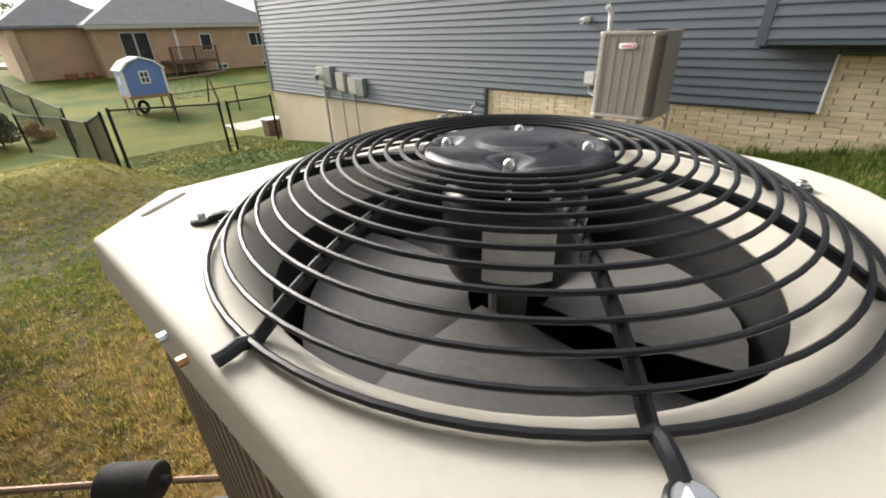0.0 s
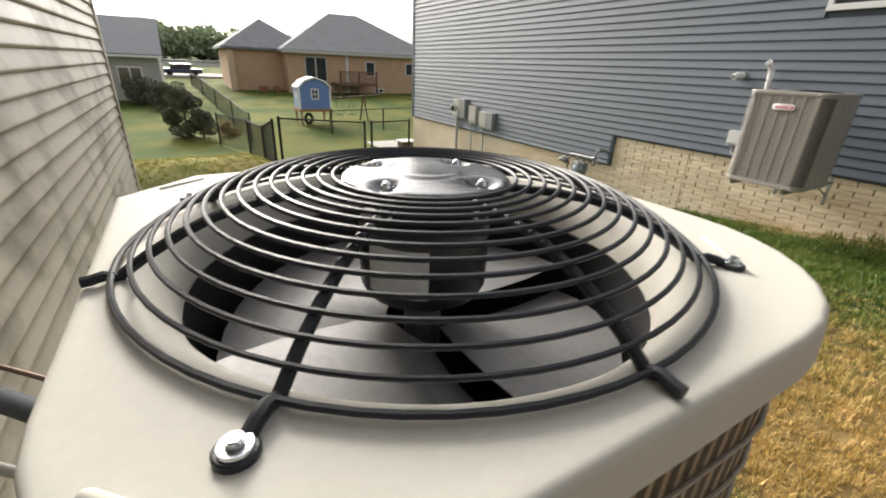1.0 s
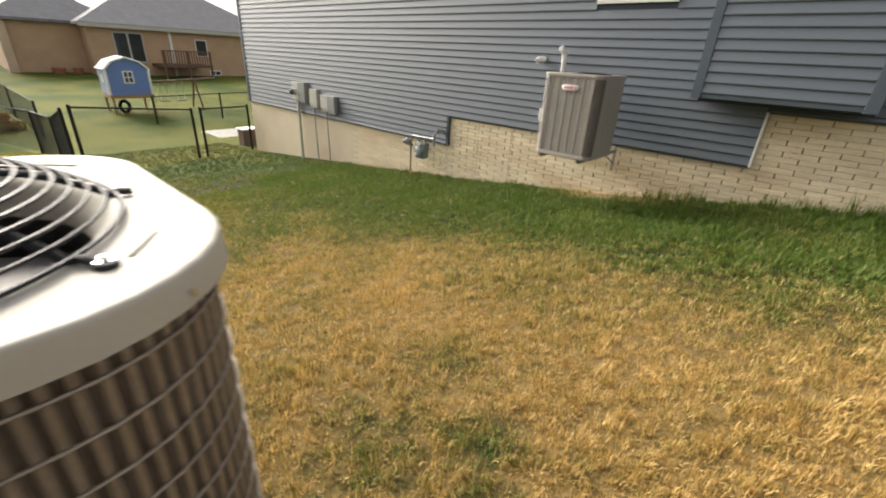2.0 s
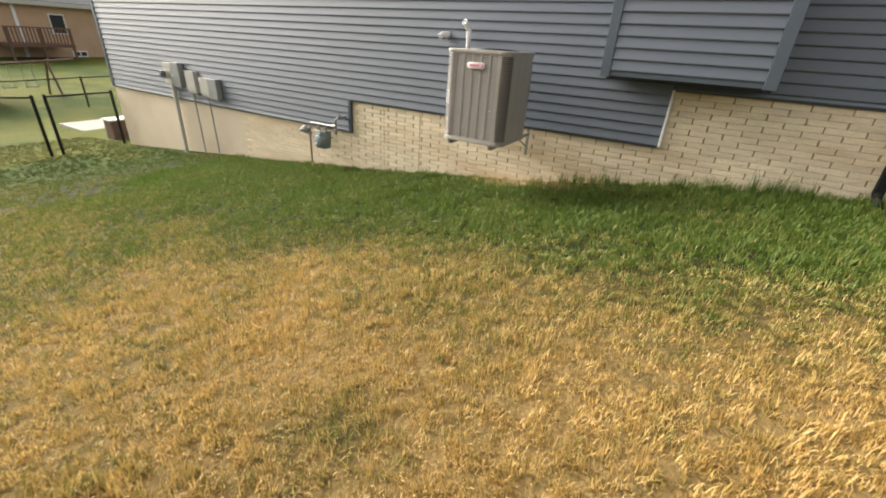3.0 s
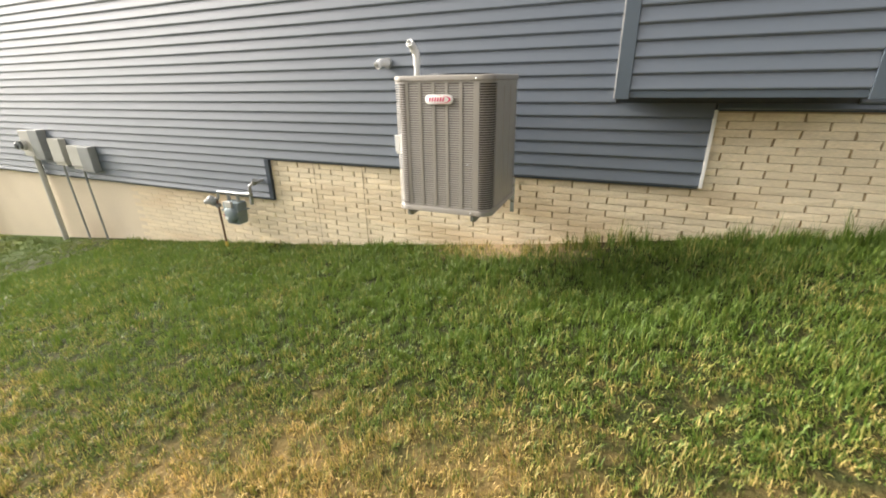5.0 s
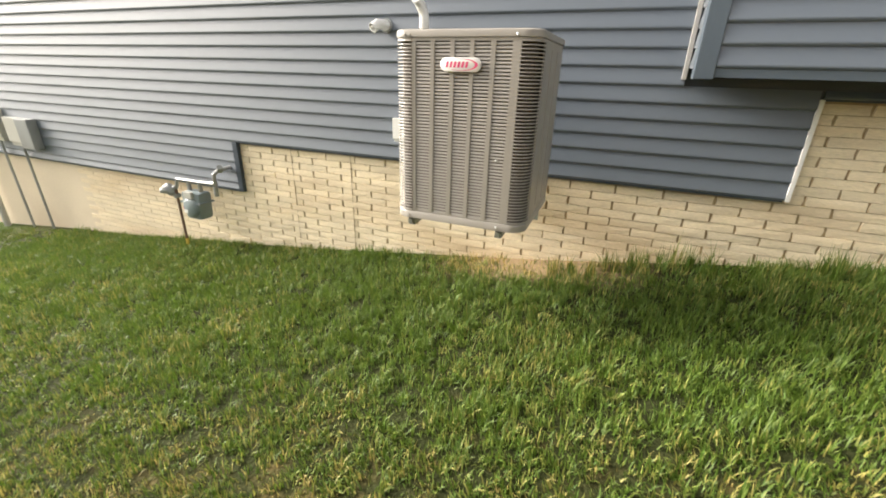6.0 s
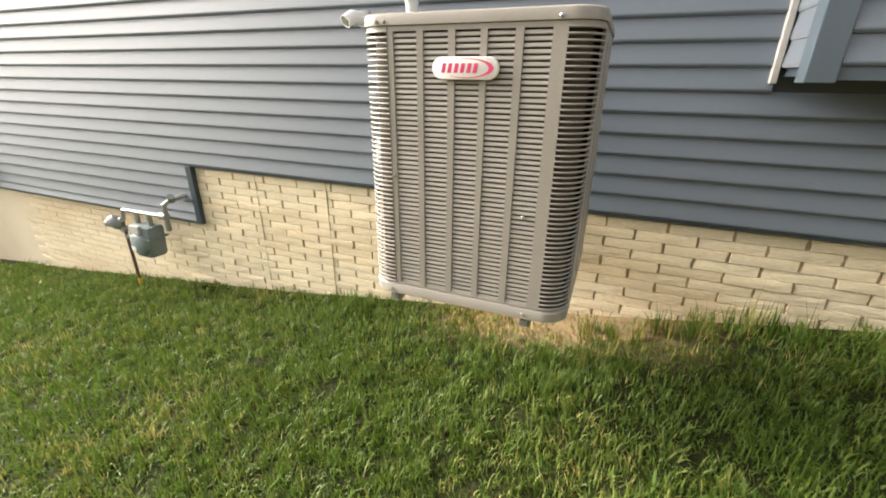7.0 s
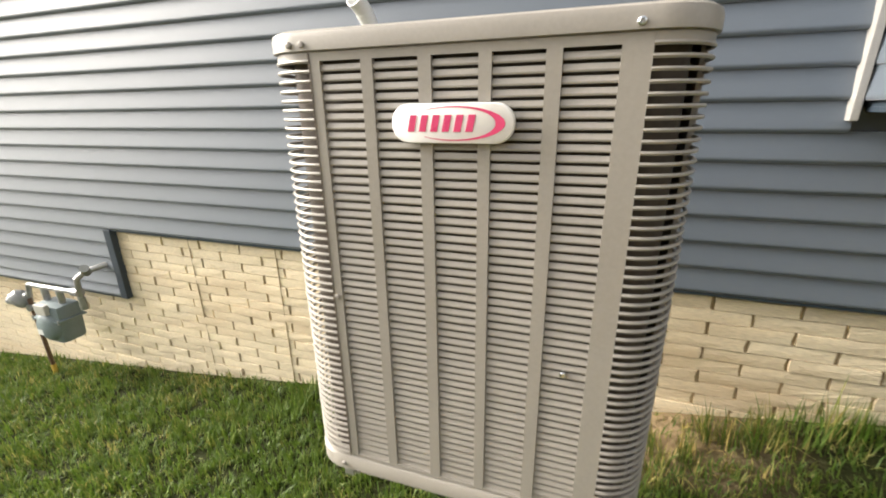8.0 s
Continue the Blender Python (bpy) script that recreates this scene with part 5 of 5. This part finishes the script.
part("fascia", box(HX + 0.45, HX + 0.53, 8.9, 25.0, HE - 0.12, HE + 0.16), M_LTGREY, tan)
sd = part("sliding_door", box(HX, HX + 0.08, 11.0, 13.1, HG + 1.1, HE - 0.35), M_LTGREY, tan, "glass sliding door")
part("pane", box(HX + 0.07, HX + 0.10, 11.1, 11.95, HG + 1.2, HE - 0.45), M_DARKGLASS, sd)
part("pane", box(HX + 0.07, HX + 0.10, 12.1, 13.0, HG + 1.2, HE - 0.45), M_DARKGLASS, sd)
part("downpipe", box(HX, HX + 0.1, 15.05, 15.25, HG, HE), M_WHITE, tan)
far_window(tan, HX, 17.1, 18.1, 0.35, 1.75, 1)
far_window(tan, HX, 21.6, 23.2, 0.55, 1.75, 2)
far_window(tan, HX, 18.0, 19.0, HG + 0.1, HG + 0.55, 2)
far_window(tan, HX, 22.5, 23.6, HG + 0.1, HG + 0.55, 2)
deck = thing("deck", (HX + 1.6, 15.3, HG), "dark brown timber deck with railing", "deck")
part("platform", box(HX + 0.1, HX + 3.0, 13.4, 17.2, -0.45, -0.25), M_BROWNWOOD, deck)
for y in (13.5, 15.3, 17.1):
    part("post", box(HX + 2.85, HX + 2.98, y - 0.07, y + 0.07, HG - 0.3, 0.75), M_BROWNWOOD, deck)
part("rail", box(HX + 2.86, HX + 2.97, 13.4, 17.2, 0.76, 0.84), M_BROWNWOOD, deck)
k = 13.6
while k < 17.1:
    part("baluster", box(HX + 2.89, HX + 2.94, k, k + 0.07, -0.249, 0.755), M_BROWNWOOD, deck)
    k += 0.2
for y, w in ((7.3, 0.9), (8.5, 0.7)):
    pot = thing("garden_pot", (HX - 1.3, y, HG), "reddish garden pot with shrub by the brick wall", "plant pot", group="pots by the brick house")
    part("pot", tube([(HX - 1.3, y, HG - 0.2), (HX - 1.3, y, HG + 0.55)], [w * 0.35, w * 0.5], 12), mat("terracotta", (0.30, 0.12, 0.07), 0.8), pot)

GHX = -38.0
grey = thing("grey_house", (GHX - 5, -6, -1.3), "grey sided house with dark gable roof and white window", "house")
part("wall", box(GHX - 9, GHX, -14, -0.65, -2.6, 1.45), M_GREYSIDE, grey, "grey vinyl siding")
bm = bmesh.new()
pr = [(GHX + 0.5, 1.40), (GHX - 4.5, 3.95), (GHX - 9.5, 1.40)]
a = [bm.verts.new((x, -14.4, z)) for x, z in pr]
b = [bm.verts.new((x, -0.35, z)) for x, z in pr]
c = [bm.verts.new((x, -14.4, z + 0.18)) for x, z in pr]
d = [bm.verts.new((x, -0.35, z + 0.18)) for x, z in pr]
for f in ((a[0], b[0], b[1], a[1]), (a[1], b[1], b[2], a[2]), (c[0], c[1], d[1], d[0]), (c[1], c[2], d[2], d[1]), (a[0], c[0], d[0], b[0]), (a[2], b[2], d[2], c[2]), (a[0], a[1], c[1], c[0]), (a[1], a[2], c[2], c[1]), (b[0], d[0], d[1], b[1]), (b[1], d[1], d[2], b[2])):
    bm.faces.new(f)
part("roof", bm, M_SHINGLE2, grey, "dark grey gable roof")
part("gutter", box(GHX + 0.5, GHX + 0.62, -14.4, -0.3, 1.36, 1.5), M_WHITE, grey)
far_window(grey, GHX, -3.2, -1.75, -0.55, 0.75, 2)
far_window(grey, GHX, -9.0, -7.5, -0.55, 0.75, 2)
far_wall = thing("white_building", (-95, 2, 0), "long white low building in the distance", "building")
part("wall", box(-98, -95, -3.0, 9.5, -1.5, 0.75), M_WHITE, far_wall)
part("roof", box(-98.4, -94.6, -3.4, 9.9, 0.752, 0.95), M_SHEDROOF, far_wall)
drive = whole("driveway", box(-75, -60, -3.0, 9.0, -1.2, g(-66, 2) + 0.10), M_SLAB, "pale concrete driveway before far houses", "driveway")


def car(x, y):
    z = g(x, y) + 0.10
    th = thing("parked_car", (x, y, z), "dark blue parked car on the driveway", "car")
    bm = box(x - 0.85, x + 0.85, y - 2.1, y + 2.1, z + 0.30, z + 0.85, 0.12)
    part("body", bm, M_CAR, th, smooth=True)
    bm = box(x - 0.72, x + 0.72, y - 1.2, y + 1.0, z + 0.851, z + 1.40, 0.16)
    part("cabin", bm, M_DARKGLASS, th, smooth=True)
    for sy in (-1.3, 1.3):
        for sx in (-0.85, 0.72):
            part("wheel", tube([(x + sx, y + sy, z + 0.32), (x + sx + 0.14, y + sy, z + 0.32)], 0.32, 14), M_BLACK, th)


car(-62.0, 0.9)


def leaf_cloud(rng, centres, radii, count, size):
    """Small leaf faces scattered through clumps."""
    pick = rng.integers(0, len(centres), count)
    d = rng.normal(size=(count, 3))
    d /= np.linalg.norm(d, axis=1)[:, None]
    r = rng.uniform(0.35, 1.0, count) ** 0.5
    p = np.array(centres)[pick] + d * (np.array(radii)[pick] * r[:, None])
    a = rng.normal(size=(count, 3))
    a /= np.linalg.norm(a, axis=1)[:, None]
    b = np.cross(a, rng.normal(size=(count, 3)))
    b /= np.linalg.norm(b, axis=1)[:, None]
    s = size * rng.uniform(0.6, 1.4, count)[:, None]
    v = np.stack([p - a * s, p + b * s * 0.5, p + a * s, p - b * s * 0.5], 1).reshape(-1, 3)
    me = bpy.data.meshes.new("crown")
    f = np.arange(count * 4).reshape(-1, 4)
    me.from_pydata(v.tolist(), [], f.tolist())
    return me


def plant(name, x, y, height, spread, label, category, leaf, seed, count=2600, size=0.09, squash=0.75, trunk=0.15):
    rng = np.random.default_rng(seed)
    z = g(x, y)
    th = thing(name, (x, y, z), label, category)
    bm = bm_tube(bmesh.new(), [(x, y, z - 0.1), (x + 0.03 * height, y, z + height * 0.35), (x, y + 0.03 * height, z + height * 0.8)], [trunk, trunk * 0.7, trunk * 0.2], 7)
    cs, rs = [], []
    for k in range(14):
        f = rng.uniform(0.12, 0.9)
        a = rng.uniform(0, 2 * math.pi)
        rr = spread * rng.uniform(0.2, 0.75) * (1.15 - squash * f)
        c = (x + rr * math.cos(a), y + rr * math.sin(a), z + height * f)
        bm_tube(bm, [(x, y, z + height * f * 0.7), c], [trunk * 0.3, trunk * 0.08], 4)
        cs.append(c)
        s = spread * rng.uniform(0.28, 0.5) * (1.2 - squash * f)
        rs.append((s, s, s * 0.9))
    part("trunk", bm, M_BARK, th)
    me = leaf_cloud(rng, cs, rs, count, size)
    me.materials.append(leaf)
    ob = new("crown", me)
    ob.parent = th
    ob.matrix_parent_inverse = Matrix.Translation(-BASE[th.name])
    return th


plant("evergreen_shrub", -22.8, 0.35, 2.3, 1.0, "dark tall evergreen shrub on the lawn", "shrub", M_LEAF, 3, 11000, 0.04, 0.5, 0.07)
plant("evergreen_shrub", -22.0, 0.95, 1.3, 0.8, "dark low evergreen shrub on the lawn", "shrub", M_LEAF, 4, 6000, 0.04, 0.4, 0.05)
plant("round_bush", -36.0, -1.9, 1.6, 1.5, "dark rounded bush by the grey house", "bush", M_LEAF, 5, 7000, 0.055, 0.3, 0.06)
plant("round_bush", -33.5, -0.6, 1.5, 1.4, "dark rounded bush by the grey house", "bush", M_LEAF, 6, 7000, 0.055, 0.3, 0.06)
plant("small_shrub", -23.0, 2.1, 0.7, 0.6, "straw-coloured low shrub by the fence", "shrub", M_DRYWEED, 7, 900, 0.06, 0.4, 0.03)

# the wooded rise behind
rng = np.random.default_rng(11)
cs, rs = [], []
for k in range(420):
    y = rng.uniform(-60, 60)
    x = -150 - rng.uniform(0, 30)
    h = rng.uniform(6.5, 10.5) * (1.0 - 0.35 * np.clip((y - 4) / 25, 0, 1))
    cs.append((x, y, g(x, y) + h * rng.uniform(0.3, 0.85)))
    s = rng.uniform(2.0, 4.2)
    rs.append((s, s, s * 0.85))
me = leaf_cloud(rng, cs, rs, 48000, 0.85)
me.materials.append(M_LEAFHAZE)
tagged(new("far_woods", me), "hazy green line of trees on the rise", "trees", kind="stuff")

# ---- bricks of the foundation ----
COURSE, LONG = 0.0675, 0.350
JZ, JX = 0.4575, -1.284       # a course line, and a joint of the courses that start there


def brick_mesh(w, rng):
    """A split-faced brick: a raised, uneven face with broken edges."""
    h = COURSE - 0.003
    bm = bmesh.new()
    nx, nz = 5, 3
    face = []
    for i in range(nx):
        col = []
        for j in range(nz):
            rim = i in (0, nx - 1) or j in (0, nz - 1)
            x = (i / (nx - 1) - 0.5) * (w - 0.006) + (rng.uniform(-0.004, 0.004) if rim else rng.uniform(-0.02, 0.02))
            z = (j / (nz - 1) - 0.5) * (h - 0.001) + (rng.uniform(-0.0012, 0.0012) if rim else rng.uniform(-0.008, 0.008))
            y = rng.uniform(-0.0085, -0.0065) if rim else rng.uniform(-0.0105, -0.0085)
            col.append(bm.verts.new((x, y, z)))
        face.append(col)
    for i in range(nx - 1):
        for j in range(nz - 1):
            bm.faces.new((face[i][j], face[i + 1][j], face[i + 1][j + 1], face[i][j + 1]))
    ring = [face[i][0] for i in range(nx)] + [face[-1][j] for j in range(1, nz)] + [face[i][-1] for i in range(nx - 2, -1, -1)] + [face[0][j] for j in range(nz - 2, 0, -1)]
    back = [bm.verts.new((v.co.x * 1.012, 0.020, v.co.z * 1.03)) for v in ring]
    for k in range(len(ring)):
        q = (k + 1) % len(ring)
        bm.faces.new((ring[k], back[k], back[q], ring[q]))
    return finish(bm, "brick", M_BRICK)


rest = bmesh.new()
FACE = WALL + 0.028
rngb = random.Random(5)
brick_kinds = [brick_mesh(LONG - 0.012, rngb) for k in range(9)]
for k in range(-34, 12):
    zc = JZ - COURSE / 2 + k * COURSE
    odd = k % 2
    for i in range(-22, 18):
        x0 = JX + (i + 0.5 * odd) * LONG
        x1 = x0 + LONG
        lim = -0.085 if x1 < -4.85 else LAP0 - 0.012 if x1 < 0.25 else 1.148
        if x0 < -8.2 or x1 > EAST or zc + COURSE / 2 > lim + 0.03 or zc + COURSE / 2 < g((x0 + x1) / 2, WALL) - 0.06:
            continue
        if -5.9 < x0 < 2.3:
            ob = piece("brick", rngb.choice(brick_kinds), ((x0 + x1) / 2, FACE + rngb.uniform(-0.004, 0.003), zc), blue)
            ob.rotation_euler = (rngb.uniform(-0.02, 0.02), rngb.uniform(-0.004, 0.004), rngb.uniform(-0.006, 0.006))
        else:
            bm_box(rest, x0 + 0.005, x1 - 0.005, FACE - 0.008, FACE + 0.02, zc - COURSE / 2 + 0.0045, zc + COURSE / 2 - 0.0045)
for x in (-4.178, -3.432):
    part("form_seam", box(x - 0.0028, x + 0.0028, FACE - 0.0125, FACE + 0.02, g(x, WALL) - 0.05, LAP0 - 0.03), M_JOINT, blue)
ob = part("brick_rest", rest, M_BRICK, blue)
tagged(ob, kind="stuff")


# ---- grass ----
def grass(name, label, x0, x1, y0, y1, density, length, width, seed, keep=None, lean=0.5, spread=0.022):
    rng = np.random.default_rng(seed)
    n = int((x1 - x0) * (y1 - y0) * density)
    # blades stand in tufts that lean together
    per = 14
    m = n // per
    tx, ty, ta, tl = rng.uniform(x0, x1, m), rng.uniform(y0, y1, m), rng.uniform(0, 2 * np.pi, m), rng.uniform(0.55, 1.45, m)
    n = m * per
    x, y = np.repeat(tx, per) + rng.normal(0, spread, n), np.repeat(ty, per) + rng.normal(0, spread, n)
    a, tl = np.repeat(ta, per) + rng.normal(0, 0.75, n), np.repeat(tl, per)
    y = np.clip(y, y0, y1)
    if keep is not None:
        ok = rng.uniform(0, 1, n) < keep(x, y)
        x, y, a, tl = x[ok], y[ok], a[ok], tl[ok]
    n = len(x)
    ln = length(x, y) * tl * rng.uniform(0.6, 1.3, n)
    wd = width * rng.uniform(0.7, 1.4, n)
    tilt = np.abs(rng.normal(0.0, lean, n)).clip(0, 1.35)
    dx, dy = np.cos(a), np.sin(a)
    f = a + np.pi / 2 + rng.normal(0, 0.5, n)
    sx, sy = np.cos(f) * wd / 2, np.sin(f) * wd / 2
    z = gz(x, y) - 0.006
    t1, t2 = tilt * 0.55, tilt * 1.25
    mx, my, mz = x + dx * np.sin(t1) * ln * 0.55, y + dy * np.sin(t1) * ln * 0.55, z + np.cos(t1) * ln * 0.55
    ex, ey, ez = mx + dx * np.sin(t2) * ln * 0.45, my + dy * np.sin(t2) * ln * 0.45, mz + np.cos(t2) * ln * 0.45
    v = np.stack([np.stack([x - sx, y - sy, z], -1), np.stack([x + sx, y + sy, z], -1),
                  np.stack([mx + sx * 0.75, my + sy * 0.75, mz], -1), np.stack([mx - sx * 0.75, my - sy * 0.75, mz], -1),
                  np.stack([ex, ey, ez], -1)], 1).reshape(-1, 3)
    base = np.arange(n)[:, None] * 5
    loops = np.concatenate([base + np.array([[0, 1, 2, 3]]), base + np.array([[3, 2, 4]])], 1).reshape(-1)
    me = bpy.data.meshes.new(name)
    me.vertices.add(n * 5)
    me.vertices.foreach_set("co", v.astype(np.float32).reshape(-1))
    me.loops.add(n * 7)
    me.loops.foreach_set("vertex_index", loops.astype(np.int32))
    me.polygons.add(n * 2)
    starts = (np.arange(n)[:, None] * 7 + np.array([[0, 4]])).reshape(-1)
    me.polygons.foreach_set("loop_start", starts.astype(np.int32))
    me.update(calc_edges=True)
    me.materials.append(M_BLADE)
    return tagged(new(name, me), label, "grass", kind="stuff")


def wave(x, y, s, k):
    return 0.5 + 0.25 * np.sin(x * s + k) * np.cos(y * s * 1.2 - k) + 0.25 * np.sin(x * s * 2.3 - y * s * 1.7 + 2 * k)


def lush_len(x, y):
    near = np.clip((y - 6.6) / 0.6, 0, 1)
    east = np.clip((x + 0.9) / 1.2, 0, 1)
    return (0.62 + 0.38 * np.clip((y - 4.7) / 0.8, 0, 1)) * (0.050 + 0.030 * wave(x, y, 2.6, 1.0) + near * east * 0.045 * wave(x, y, 4.0, 2.0))


def lush_keep(x, y):
    bare = np.clip((y - 6.85) / 0.30, 0, 1) * np.clip((x + 2.3) / 0.6, 0, 1) * np.clip((0.2 - x) / 0.7, 0, 1)
    return (1 - 0.86 * bare) * (0.65 + 0.35 * wave(x, y, 3.1, 0.3))


def dry_len(x, y):
    return 0.034 + 0.026 * wave(x, y, 2.2, 0.7)


grass("grass_lush", "lush green grass along the house wall", -8.5, 3.2, 4.7, WALL - 0.01, 8200, lush_len, 0.0062, 21, lush_keep, 0.85)
grass("grass_dry", "short sun-burnt straw-coloured grass", -7.5, 3.2, 0.9, 4.7, 7600, dry_len, 0.0045, 22, None, 0.75)
grass("grass_far", "yellow-green lawn beyond the side yard", -16.0, -6.0, -3.0, 7.3, 2000, lambda x, y: 0.030 + 0.015 * wave(x, y, 1.3, 0.2), 0.007, 23, None, 0.6)
grass("grass_side", "mixed dry grass beside the white house", -6.0, 0.0, -0.25, 0.9, 6000, dry_len, 0.005, 24, None, 0.7)
grass("weed_patch", "pale broad-leaved weeds in green grass", -1.6, 0.5, 5.6, 6.8, 260, lambda x, y: 0.055 + 0.02 * wave(x, y, 3.0, 0.5), 0.010, 25, lambda x, y: wave(x, y, 2.4, 1.6), 0.9)
for x, y, s in ((-0.75, 7.22, 0.16), (-0.35, 7.28, 0.20), (0.55, 7.25, 0.17), (0.85, 7.18, 0.20), (1.35, 7.24, 0.22), (1.62, 7.27, 0.20), (-3.1, 7.2, 0.11), (-1.15, 7.12, 0.12)):
    grass("grass_tuft", "tall tuft of grass against the brick foundation", x - 0.16, x + 0.16, y - 0.10, y + 0.09, 3600, lambda a, b, s=s: np.full_like(a, s), 0.006, 40 + int(s * 100), None, 0.45)
